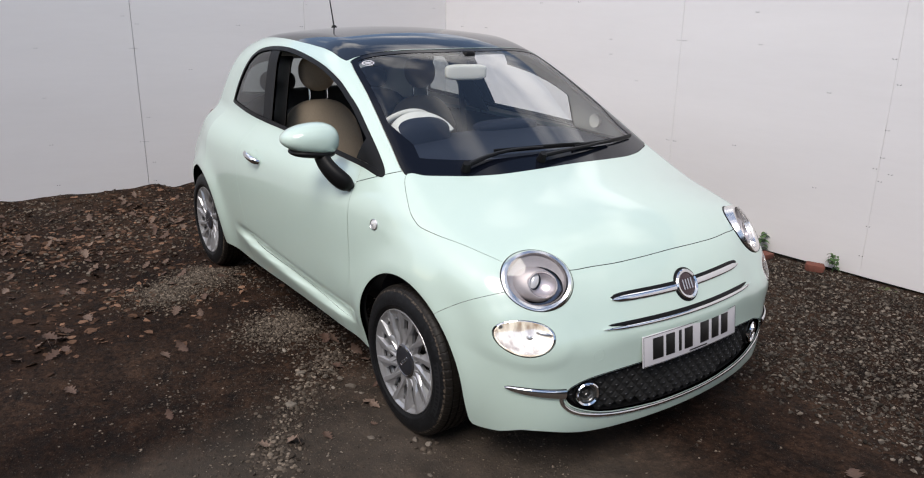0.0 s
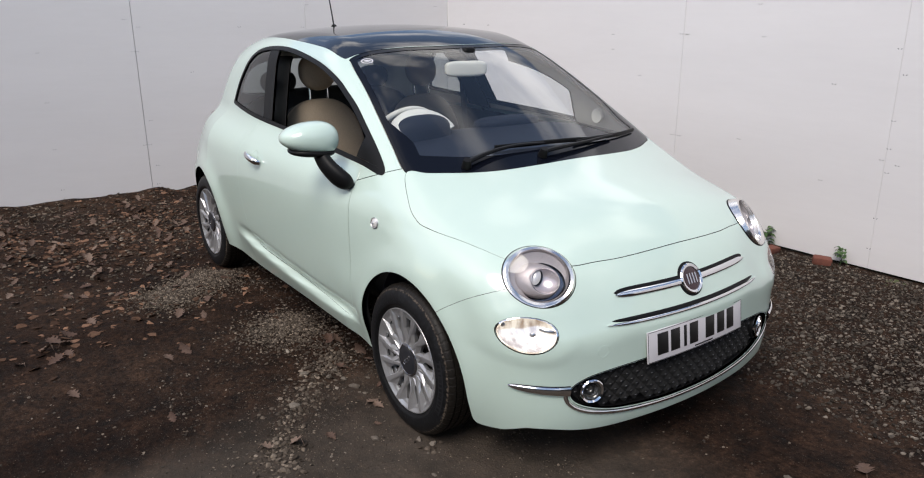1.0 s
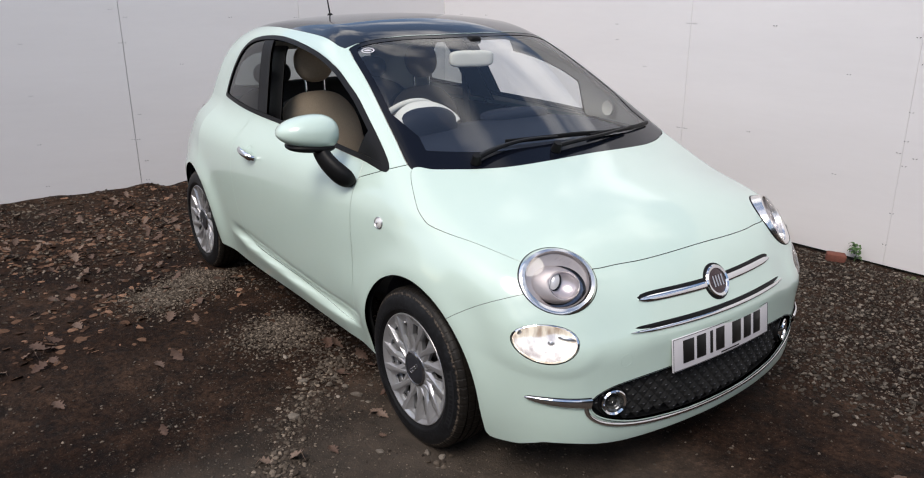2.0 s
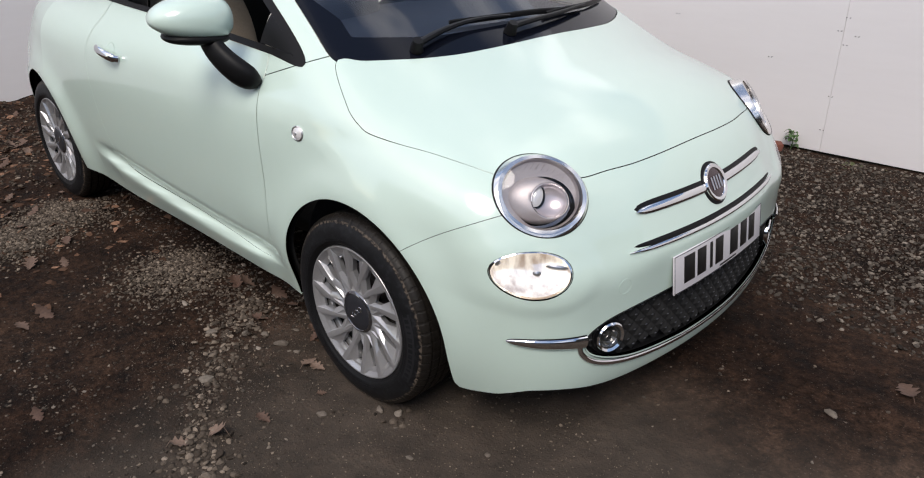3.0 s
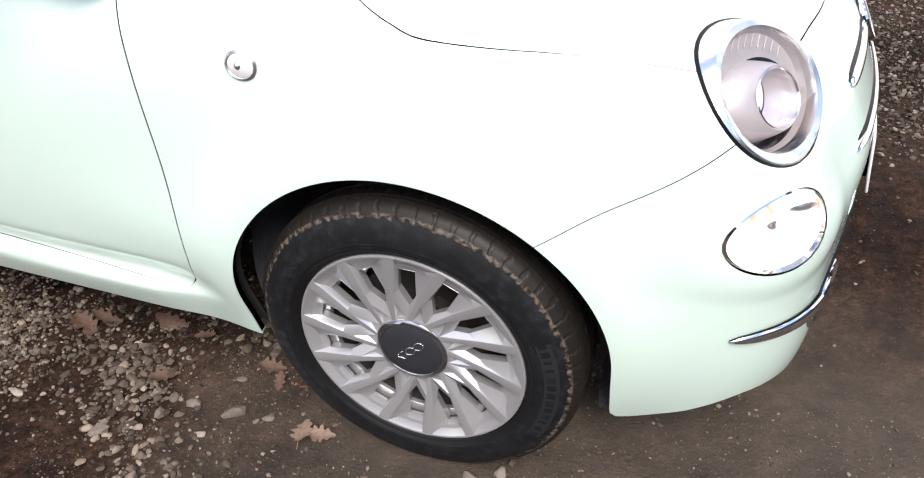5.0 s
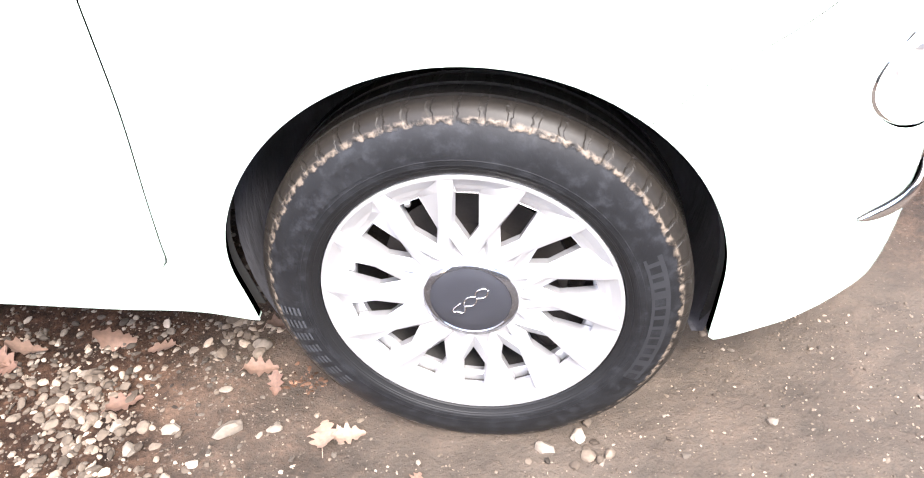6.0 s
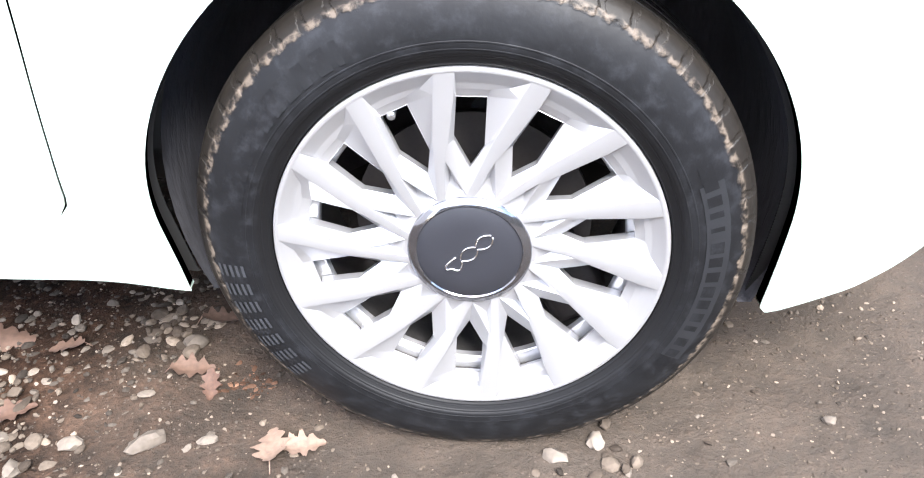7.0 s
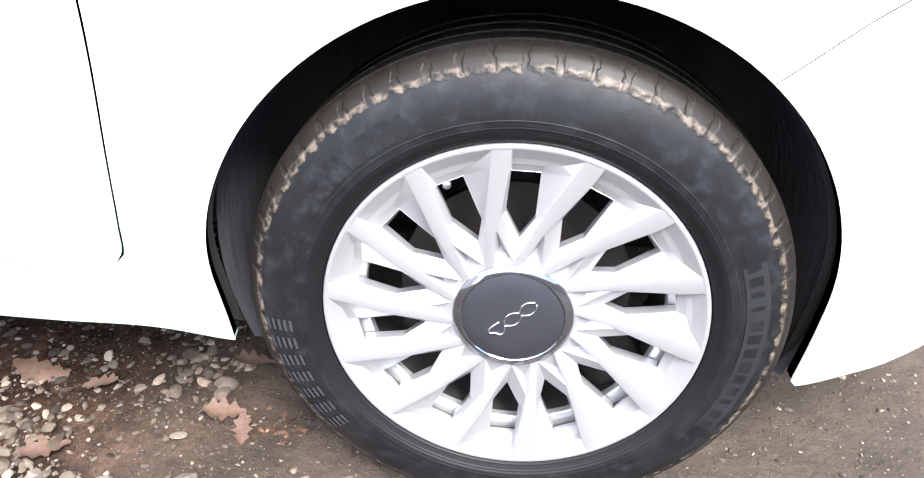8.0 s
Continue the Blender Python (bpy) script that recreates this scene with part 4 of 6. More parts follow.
    # an open hook and two linked loops on the cap, in one raised line each
    c, d = math.cos(radians(43)), math.sin(radians(43))
    at = lambda l, w: (l * c - w * d, -0.0722, l * d + w * c)
    strokes = [[at(-0.0105 + 0.0425 * q, sgn * (0.0012 + 0.0058 * abs(math.sin(2 * math.pi * q)) ** 0.75)) for q in np.linspace(0, 1, 56)] for sgn in (-1, 1)]
    strokes.append([at(l, w) for l, w in line([(-0.0130, 0.0062), (-0.0275, 0.0056), (-0.0300, 0.0010), (-0.0260, -0.0014), (-0.0235, -0.0062), (-0.0180, -0.0070), (-0.0105, -0.0010)], 30)])
    for path in strokes:
        v, f = tube(path, 0.0010, 6)
        mesh_object("cap_line", v, f, M_CHROME, wheel)
    # raised marks on the sidewall
    v, f = [], []

    def mark(a0, a1, r0, r1, depth):
        i = len(v)
        for a in (a0, (a0 + a1) / 2, a1):
            for r in (r0, r1):
                d = depth(r)
                v.append((r * math.cos(radians(a)), -d - 0.0007, r * math.sin(radians(a))))
        f.extend([(i, i + 1, i + 3, i + 2), (i + 2, i + 3, i + 5, i + 4)])
    wallof = spline([0.212, 0.224, 0.236, 0.248, 0.260, 0.2695], [0.0838, 0.0860, 0.0850, 0.0825, 0.0785, 0.0730])
    for row in range(7):
        for k in range(5):
            a = 183 + 5.6 * row
            r = 0.2345 + 0.0068 * k
            mark(a, a + 3.4, r, r + 0.0035, wallof)
    tagged(mesh_object("sidewall_relief", v, f, M_SCUFF, wheel), kind="stuff")
    v, f = [], []
    for k, w in enumerate((3.2, 2.6, 2.6, 1.6, 1.2, 3.0, 2.6, 2.8, 3.2, 2.6, 2.6, 1.6, 2.6, 2.4, 1.6)):
        a = 27 - 4.1 * k
        mark(a, a - w, 0.2365, 0.2500, wallof)
    for k, w in enumerate((4.2, 3.6, 3.6, 2.4, 1.4, 3.6, 3.8, 3.6, 2.6, 3.4, 1.6)):
        a = 168 - 5.0 * k
        mark(a, a - w, 0.2300, 0.2520, wallof)
    for k in range(14):
        a = 8 - 3.6 * k
        mark(a, a - 2.0, 0.2165, 0.2205, wallof)
    tagged(mesh_object("sidewall_marking", v, f, M_RUBBER, wheel), kind="stuff")
    v, f = [], []
    for k in range(11):
        a = radians(22 - 5.1 * k)
        v += [(r * math.cos(a), -float(wallof(r)) - 0.0004, r * math.sin(a)) for r in (0.2325, 0.2445, 0.2560)]
    f = [(3 * k + i, 3 * k + i + 1, 3 * k + i + 4, 3 * k + i + 3) for k in range(10) for i in (0, 1)]
    mesh_object("sidewall_label", v, f, M_BAND, wheel, None, True, "smoother grey band on the sidewall")
    return wheel


wheel = make_wheel()
wheel.matrix_basis = pose(0, -0.7090, HUB_Z)
for x, y, turn in ((AXLE_R, -0.701, 0), (0, 0.709, 180), (AXLE_R, 0.701, 180)):
    copy_thing(wheel, pose(x, y, HUB_Z, 0, 0, turn))


# ---------------------------------------------------------------- inside and under the car's skin
below_glass = lambda p: np.where(p[:, 2] > 0.86, -np.maximum(screen_f(p), np.maximum(window_f(p), p[:, 2] - 0.955)), 1.0)
panel("inner_shell", [above_base, arch, lamp_out, drl_out, minus(grille_f, -0.002), below_glass, lambda p: 0.945 - p[:, 2]], M_DARK, car, "both", -0.030, 0.004)
panel("headlining", [lambda p: p[:, 2] - 0.96, minus(window_f, -0.006), minus(lambda p: screen_f(p) - 0.018), minus(back_f, -0.01)], M_IVORY, car, "both", -0.022, 0.004)
panel("door_window", [lambda p: window_f(p) - 0.017, lambda p: p[:, 0] + 1.37 + 0.12 * (p[:, 2] - 1.0) / 0.3], M_WS, car, 1, -0.004, 0.003)
panel("pillar_trim", [lambda p: window_f(p) + 0.004, lambda p: np.maximum(0.070 - window_f(p), p[:, 0] + 0.70), lambda p: p[:, 0] + 1.15, lambda p: np.maximum(p[:, 2] - 1.09, p[:, 0] + 0.70)], M_IVORY, car, 1, -0.012, 0.010, "cream pillar trim")
for s in (-1, 1):
    panel("mirror_sail", [lambda p: window_f(p) - 0.02, lambda p: p[:, 0] + 0.47 - 0.25 * (p[:, 2] - 0.96)], M_BLACK, car, s, -0.001, 0.004)


def wheel_liner(x, s):
    v, f, n = [], [], 40
    rings = [(0.345, 0.700), (0.338, 0.67), (0.332, 0.60), (0.330, 0.47), (0.30, 0.45), (0.02, 0.45)]
    for k in range(n + 1):
        a = radians(-28 + 236 * k / n)
        for r, d in rings:
            v.append((x + r * math.cos(a), s * d, max(0.30 + r * math.sin(a), 0.17)))
    m = len(rings)
    for k in range(n):
        for i in range(m - 1):
            a = k * m + i
            f.append((a, a + 1, a + 1 + m, a + m))
    return v, f


for x in (0.0, AXLE_R):
    for s in (-1, 1):
        v, f = wheel_liner(x, s)
        mesh_object("wheel_liner", v, f, M_LINER, car)
part("floor_pan", rounded_box((-1.15, 0, 0.20), (3.2, 0.88, 0.05), 0.015), M_DARK, car)

# ---------------------------------------------------------------- front lamps
U_L, W_L, N_L = basis(LAMP_N, -15)
U_D, W_D, N_D = basis(DRL_N, -8)


def oval_on_skin(centre, u, w, n, a, b, scale, steps=64):
    t = np.arange(steps) * 2 * math.pi / steps
    off = np.outer(np.cos(t) * a * scale, u) + np.outer(np.sin(t) * b * scale, w)
    return cast(centre - n * 0.16 + off, np.tile(n, (steps, 1)), 0.4)


def rings(rows):
    v = [p for r in rows for p in r]
    m = len(rows[0])
    f = [(i * m + k, i * m + (k + 1) % m, (i + 1) * m + (k + 1) % m, (i + 1) * m + k) for i in range(len(rows) - 1) for k in range(m)]
    return v, f


def flat_oval(centre, u, w, n, a, b, depth, steps=64):
    t = np.arange(steps) * 2 * math.pi / steps
    return centre + n * depth + np.outer(np.cos(t) * a, u) + np.outer(np.sin(t) * b, w)


def dome(centre, u, w, n, a, b, bulge, steps=64, inner=8, base=0.0):
    rows = []
    for k in range(inner + 1):
        s = 1 - k / inner
        rows.append(flat_oval(centre, u, w, n, a * max(s, 1e-3), b * max(s, 1e-3), base + bulge * (1 - s * s), steps))
    return rings(rows)


lamp_a, lamp_b = 0.124, 0.107
headlight = [new("headlight"), new("headlight")]
for h in headlight:
    h.parent = car
    tagged(h, "round headlight with a chrome surround")
edge0 = oval_on_skin(LAMP_C, U_L, W_L, N_L, lamp_a, lamp_b, 1.0)
edge1 = oval_on_skin(LAMP_C, U_L, W_L, N_L, lamp_a, lamp_b, 0.975)
mean_d = float(np.mean((edge0 - LAMP_C) @ N_L))
C2 = LAMP_C + N_L * (mean_d + 0.013)
rows = [edge0 - N_L * 0.02, edge0 - N_L * 0.002]
rows += [edge1 + N_L * 0.004]
v, f = rings(rows)
mirrored("gasket", v, f, M_BLACK, headlight)
r1 = 0.35 * oval_on_skin(LAMP_C, U_L, W_L, N_L, lamp_a, lamp_b, 0.82) + 0.65 * flat_oval(C2, U_L, W_L, N_L, lamp_a * 0.82, lamp_b * 0.82, 0.004)
r1b = 0.5 * oval_on_skin(LAMP_C, U_L, W_L, N_L, lamp_a, lamp_b, 0.90) + 0.5 * flat_oval(C2, U_L, W_L, N_L, lamp_a * 0.90, lamp_b * 0.90, 0.008)
r2 = flat_oval(C2, U_L, W_L, N_L, lamp_a * 0.79, lamp_b * 0.79, -0.010)
v, f = rings([edge1 + N_L * 0.003, edge1 * 0.4 + r1b * 0.6 + N_L * 0.006, r1b + N_L * 0.006, r1 + N_L * 0.004, r2])
mirrored("bezel", v, f, M_BEZEL, headlight, "chrome headlight surround")
# a moulded hood rises from the reflector and opens forwards; the shade below and behind it is put into the bowl's dark
# colour
at = lambda u, w: C2 + U_L * u + W_L * w
v, f = rings([flat_oval(C2, U_L, W_L, N_L, lamp_a * 0.80, lamp_b * 0.80, -0.008), flat_oval(at(0.000, 0.000), U_L, W_L, N_L, lamp_a * 0.765, lamp_b * 0.75, -0.020), flat_oval(at(0.016, -0.016), U_L, W_L, N_L, 0.078, 0.064, -0.025)])
mirrored("reflector", v, f, M_REFLECT, headlight)
v, f = rings([flat_oval(at(0.000, 0.000), U_L, W_L, N_L, lamp_a * 0.775, lamp_b * 0.765, -0.021), flat_oval(at(0.004, -0.002), U_L, W_L, N_L, 0.086, 0.074, -0.046), flat_oval(at(0, 0), U_L, W_L, N_L, 0.02, 0.02, -0.050)])
mirrored("bowl", v, f, M_SMOKE, headlight, "glossy lamp bowl, coloured dark for the shade round the hood")
hood = [(-0.004, -0.012, 0.079, 0.058, -0.034), (-0.003, -0.012, 0.076, 0.056, -0.026), (0.002, -0.012, 0.070, 0.0535, -0.017), (0.010, -0.012, 0.061, 0.0500, -0.008), (0.018, -0.012, 0.052, 0.0465, -0.0025),
        (0.021, -0.012, 0.0485, 0.0445, -0.0012), (0.022, -0.012, 0.0465, 0.0425, -0.0025)]
v, f = rings([flat_oval(at(u, w), U_L, W_L, N_L, a, b, d) for u, w, a, b, d in hood])
mirrored("hood", v, f, M_REFLECT, headlight, "pale moulded projector hood")
v, f = rings([flat_oval(at(0.022, -0.012), U_L, W_L, N_L, 0.0470, 0.0430, -0.0022), flat_oval(at(0.022, -0.012), U_L, W_L, N_L, 0.0455, 0.0415, -0.0008), flat_oval(at(0.022, -0.012), U_L, W_L, N_L, 0.0440, 0.0400, -0.0030)])
mirrored("inner_ring", v, f, M_BEZEL, headlight)
v, f = rings([flat_oval(at(0.022 - 0.016 * q, -0.012 + 0.004 * q), U_L, W_L, N_L, 0.0445 * (1 - q) + 0.001, 0.0405 * (1 - q) + 0.001, -0.003 - 0.026 * math.sqrt(1 - (1 - q) ** 2)) for q in (0, 0.08, 0.2, 0.35, 0.55, 0.75, 1.0)])
mirrored("projector", v, f, M_PROJECTOR, headlight, "bright projector dish")
v, f = dome(at(-0.004, -0.005), U_L, W_L, N_L, 0.0185, 0.0290, 0.004, 32, 4, -0.019)
mirrored("eye_shade", v, f, M_BLACK, headlight)
v, f = dome(at(-0.0085, -0.004), U_L, W_L, N_L, 0.0160, 0.0265, 0.006, 32, 5, -0.0155)
mirrored("eye", v, f, M_CLEARLENS, headlight, "bright oval eye of the projector")
# louvres on the upper part of the reflector
for k in range(9):
    c = C2 + U_L * (-0.055 + 0.014 * k) + W_L * (0.071 - 0.0016 * (k - 4) ** 2 * 0.5) - N_L * 0.0205
    v, f = tube([c - W_L * 0.010 - U_L * 0.006, c + W_L * 0.010 + U_L * 0.004], 0.0008, 6)
    mirrored("louvre", v, f, M_REFLECT, headlight)
v, f = dome(C2, U_L, W_L, N_L, lamp_a * 0.815, lamp_b * 0.815, 0.014, 64, 10, 0.003)
mirrored("lens", v, f, M_LENS, headlight, "clear domed lens")

drl_a, drl_b = 0.104, 0.052
side_lamp = [new("daytime_lamp"), new("daytime_lamp")]
for h in side_lamp:
    h.parent = car
    tagged(h, "lit oval daytime running lamp")
d0 = oval_on_skin(DRL_C, U_D, W_D, N_D, drl_a, drl_b, 0.99)
d1 = oval_on_skin(DRL_C, U_D, W_D, N_D, drl_a, drl_b, 0.93)
dm = float(np.mean((d0 - DRL_C) @ N_D))
D2 = DRL_C + N_D * dm
v, f = rings([d0 - N_D * 0.02, d0 - N_D * 0.003, d1 - N_D * 0.001, d1 - N_D * 0.010])
mirrored("bezel", v, f, M_CHROME, side_lamp)
din = [oval_on_skin(DRL_C, U_D, W_D, N_D, drl_a, drl_b, s) - N_D * d for s, d in ((0.93, 0.009), (0.80, 0.030), (0.55, 0.045), (0.30, 0.050), (0.004, 0.050))]
v, f = rings(din)
mirrored("reflector", v, f, M_GLOW, side_lamp, "glowing warm white reflector")
for k, (du, dw, ru, rw) in enumerate(((-0.084, 0.000, 0.013, 0.013), (0.064, 0.008, 0.028, 0.008), (0.020, -0.020, 0.013, 0.011))):
    v, f = dome(D2 + U_D * du + W_D * dw, U_D, W_D, N_D, ru, rw, 0.006, 20, 3, -0.028)
    mirrored("bulb_holder", v, f, M_SATIN, side_lamp)
din = [oval_on_skin(DRL_C, U_D, W_D, N_D, drl_a, drl_b, s) + N_D * d for s, d in ((0.95, -0.001), (0.8, 0.002), (0.5, 0.004), (0.25, 0.005), (0.004, 0.005))]
v, f = rings(din)
mirrored("lens", v, f, M_LENS, side_lamp)

# ---------------------------------------------------------------- nose: grille, mouldings, badge, number plate
grille = new("grille")
grille.parent = car
gp, gf = clip(*SHELL, lambda p: grille_f(p) + 0.004)
gn = slope(gp)
gp = gp - gn * 0.030
flip = np.array([1, -1, 1])
mesh_object("backing", np.concatenate([gp, gp * flip]), [f[::-1] for f in gf] + [tuple(i + len(gp) for i in f) for f in gf], M_BLACK, grille)
# wall of the opening
e = rim_of(gf)
e = [q for q in e if not (abs(gp[q[0]][1]) < 1e-4 and abs(gp[q[1]][1]) < 1e-4)]
v, f = [], []
for a, b in e:
    i = len(v)
    v += [gp[a], gp[b], gp[b] + gn[b] * 0.034, gp[a] + gn[a] * 0.034]
    f.append((i, i + 1, i + 2, i + 3))
v = np.array(v)
mesh_object("mouth_wall", np.concatenate([v, v * flip]), f + [tuple(q + len(v) for q in g[::-1]) for g in f], M_BLACK, grille)
# diamond mesh with bright studs
studs, mesh_v, mesh_f = [], [], []
for j in range(9):
    z = 0.222 + 0.0225 * j
    for i in range(-22, 23):
        y = 0.044 * (i + 0.5 * (j % 2))
        if grille_in(np.array([z]), np.array([abs(y)]))[0] > 0.010:
            studs.append((y, z))
sp, sn = on_nose(studs)
for (y, z), p, n in zip(studs, sp, sn):
    c = p - n * 0.020
    u, w, m_ = basis(n)
    i = len(mesh_v)
    for a, b, h in ((-0.0215, 0, 0), (0, -0.0215, 0), (0.0215, 0, 0), (0, 0.0215, 0), (-0.008, 0, 0.005), (0, -0.007, 0.005), (0.008, 0, 0.005), (0, 0.007, 0.005)):
        mesh_v.append(c + u * a + w * b + n * h)
    mesh_f += [(i + k, i + (k + 1) % 4, i + 4 + (k + 1) % 4, i + 4 + k) for k in range(4)] + [(i + 4, i + 5, i + 6, i + 7)]
tagged(mesh_object("grille_mesh", mesh_v, mesh_f, M_DARK, grille, None, False), kind="stuff")
stud_mesh = bpy.data.meshes.new("stud")
stud_bm = egg((0, 0, 0), (0.0046, 0.0017, 0.0022), 2, 8, 5)
stud_bm.to_mesh(stud_mesh)
stud_bm.free()
stud_mesh.materials.append(M_STUD)
for p, n in zip(sp, sn):
    o = new("stud", stud_mesh)
    o.parent = grille
    u, w, m_ = basis(n)
    o.matrix_basis = Matrix.Translation(p - n * 0.0148) @ Matrix((Vector(u), Vector(w), Vector(n))).transposed().to_4x4()

# chrome strip along the lower edge of the mouth, and the side whiskers
yz = line([(-0.535, 0.352), (-0.545, 0.320), (-0.50, 0.275), (-0.40, 0.243), (-0.25, 0.226), (0, 0.220), (0.25, 0.226), (0.40, 0.243), (0.50, 0.275), (0.545, 0.320), (0.535, 0.352)], 80)
p, n = on_nose(yz)
v, f = ribbon(p, n * 0.88 + np.array([0, 0, 0.47]), 0.0085, 0.007)
mirrored("chrome_strip", v, f, M_CHROME, car, "chrome strip under the grille", True, False)
p, n = on_nose(line([(-0.50, 0.262), (-0.40, 0.229), (-0.25, 0.212), (0, 0.206), (0.25, 0.212), (0.40, 0.229), (0.50, 0.262)], 60))
v, f = ribbon(p, n, 0.0045, 0.003)
mirrored("lip_strip", v, f, M_BLACK, car, "", True, False)
t = np.linspace(0, 1, 26)
base_y = -0.535 - 0.155 * t
p, n = on_nose(np.stack([base_y, 0.347 + 0.020 * t], -1))
size = np.sqrt(np.clip(1 - t ** 7, 0, 1)) * (1 - 0.32 * t)
n = n - np.array([0, 0, 0.18])
v, f = ribbon(p, n, 0.0200 * size + 0.0010, 0.004 + 0 * t, 6, -0.001)
mirrored("whisker_seat", v, f, M_BLACK, car)
v, f = ribbon(p, n, 0.0175 * size + 0.0008, 0.008 * size + 0.003, 8, -0.002)
mirrored("chrome_whisker", v, f, M_CHROME, car, "chrome whisker beside the grille")
# the two upper mouldings, each with a dark recess above it
t = np.linspace(0, 1, 24)
y1 = -0.055 - 0.285 * t
z1 = 0.628 + 0.004 * t
w1 = 0.0118 * np.sqrt(np.clip(1 - t ** 9, 0, 1)) + 0.0010
p, n = on_nose(np.stack([y1, z1 + 0.006], -1))
v, f = ribbon(p, n, w1 * 1.6, 0.0040)
mirrored("recess", v, f, M_BLACK, car)
p, n = on_nose(np.stack([y1, z1 - 0.002], -1))
v, f = ribbon(p, n, w1, 0.010)
mirrored("nose_bar", v, f, M_CHROME, car, "chrome bar beside the badge")
t = np.linspace(-1, 1, 60)
z2 = 0.5415 + 0.004 * t * t
p, n = on_nose(np.stack([0.375 * t, z2 + 0.0115], -1))
v, f = ribbon(p, n, 0.0095 * np.sqrt(np.clip(1 - t ** 6, 0, 1)) + 0.0005, 0.005)
mirrored("recess", v, f, M_BLACK, car, "", True, False)
p, n = on_nose(np.stack([0.395 * t, z2], -1))
v, f = ribbon(p, n, 0.0070 * np.sqrt(np.clip(1 - t ** 6, 0, 1)) + 0.0008, 0.009)
mirrored("nose_strip", v, f, M_CHROME, car, "thin chrome strip over the plate", True, False)

bc, bn = on_nose([(0.0, 0.628)])
bc, (ub, wb, nb) = bc[0] - bn[0] * 0.006, basis(bn[0])
badge = new("badge")
badge.parent = car
v, f = rings([flat_oval(bc, ub, wb, nb, 0.062, 0.062, -0.01), flat_oval(bc, ub, wb, nb, 0.061, 0.061, 0.006), flat_oval(bc, ub, wb, nb, 0.053, 0.053, 0.008)])
mirrored("badge_seat", v, f, M_BLACK, badge, "", True, False)
v, f = rings([flat_oval(bc, ub, wb, nb, 0.054, 0.054, 0.002), flat_oval(bc, ub, wb, nb, 0.0535, 0.0535, 0.012), flat_oval(bc, ub, wb, nb, 0.050, 0.050, 0.016), flat_oval(bc, ub, wb, nb, 0.042, 0.042, 0.014), flat_oval(bc, ub, wb, nb, 0.040, 0.040, 0.010)])
mirrored("badge_ring", v, f, M_CHROME, badge, "chrome badge ring", True, False)
v, f = dome(bc, ub, wb, nb, 0.041, 0.041, 0.003, 40, 4, 0.011)
mirrored("badge_face", v, f, M_MAROON, badge, "dark maroon badge face", True, False)
for k in range(4):
    c = bc + ub * (-0.021 + 0.014 * k) + nb * 0.0145
    v, f = tube([c - wb * 0.018, c + wb * 0.018], 0.0026, 6, (1, 0.6))
    mirrored("badge_bar", v, f, M_SATIN, badge, "", True, False)

plate = new("number_plate")
plate.parent = car
pn = np.array([0.992, 0.016, 0.125])
pc = np.array([0.687, 0.006, 0.448])
up_, wp_, np_ = basis(pn)
turn = Matrix((Vector(up_), Vector(wp_), Vector(np_))).transposed().to_4x4()


def bent(bm, cuts=0):
    """Curves a flat piece of the plate round the nose."""
    for k in range(1, cuts):
        at = pc + up_ * (-0.26 + 0.52 * k / cuts)
        bmesh.ops.bisect_plane(bm, geom=bm.verts[:] + bm.edges[:] + bm.faces[:], plane_co=at, plane_no=up_)
    for q in bm.verts:
        u = float((np.array(q.co) - pc) @ up_)
        q.co -= Vector(np_) * (0.20 * u * u)
    return bm


part("plate_board", bent(rounded_box(pc, (0.52, 0.111, 0.005), 0.006, turn), 14), M_PLATE, plate, "white plate with dark bars")
part("plate_backing", bent(rounded_box(pc - np_ * 0.010, (0.44, 0.09, 0.016), 0.004, turn), 14), M_BLACK, plate)
for k, u in enumerate((-0.190, -0.130, -0.080, -0.035, 0.055, 0.120, 0.180)):
    w = (0.050, 0.044, 0.014, 0.044, 0.050, 0.044, 0.044)[k]
    part("plate_bar", bent(rounded_box(pc + up_ * u + np_ * 0.003 + wp_ * 0.004, (w, 0.076, 0.0016), 0.003, turn, 2)), M_INK, plate)
for a, b, w, h in ((0, 0.0525, 0.512, 0.0016), (0, -0.0525, 0.512, 0.0016), (-0.2565, 0, 0.0016, 0.104), (0.2565, 0, 0.0016, 0.104), (0.02, -0.0455, 0.10, 0.005)):
    part("plate_line", bent(rounded_box(pc + up_ * a + wp_ * b + np_ * 0.0028, (w, h, 0.001), 0.0002, turn, 1), 14 if w > 0.05 else 0), M_INK, plate)

# fog lamps in the mouth's corners, and the towing-eye cover
fc, fn = on_nose([(-0.452, 0.330)])
fc, (uf, wf, nf) = fc[0] - fn[0] * 0.006, basis(np.array([0.93, -0.33, 0.02]))
fog = [new("fog_lamp"), new("fog_lamp")]
for h in fog:
    h.parent = car
ring = lambda r, d, c=fc: flat_oval(c, uf, wf, nf, r, r, d, 40)
v, f = rings([ring(0.052, -0.03), ring(0.050, -0.004), ring(0.043, -0.006)])
mirrored("housing", v, f, M_BLACK, fog)
v, f = rings([ring(0.043, -0.02), ring(0.0425, 0.006), ring(0.039, 0.010), ring(0.033, 0.006), ring(0.031, -0.01)])
mirrored("ring", v, f, M_CHROME, fog, "chrome fog lamp ring")
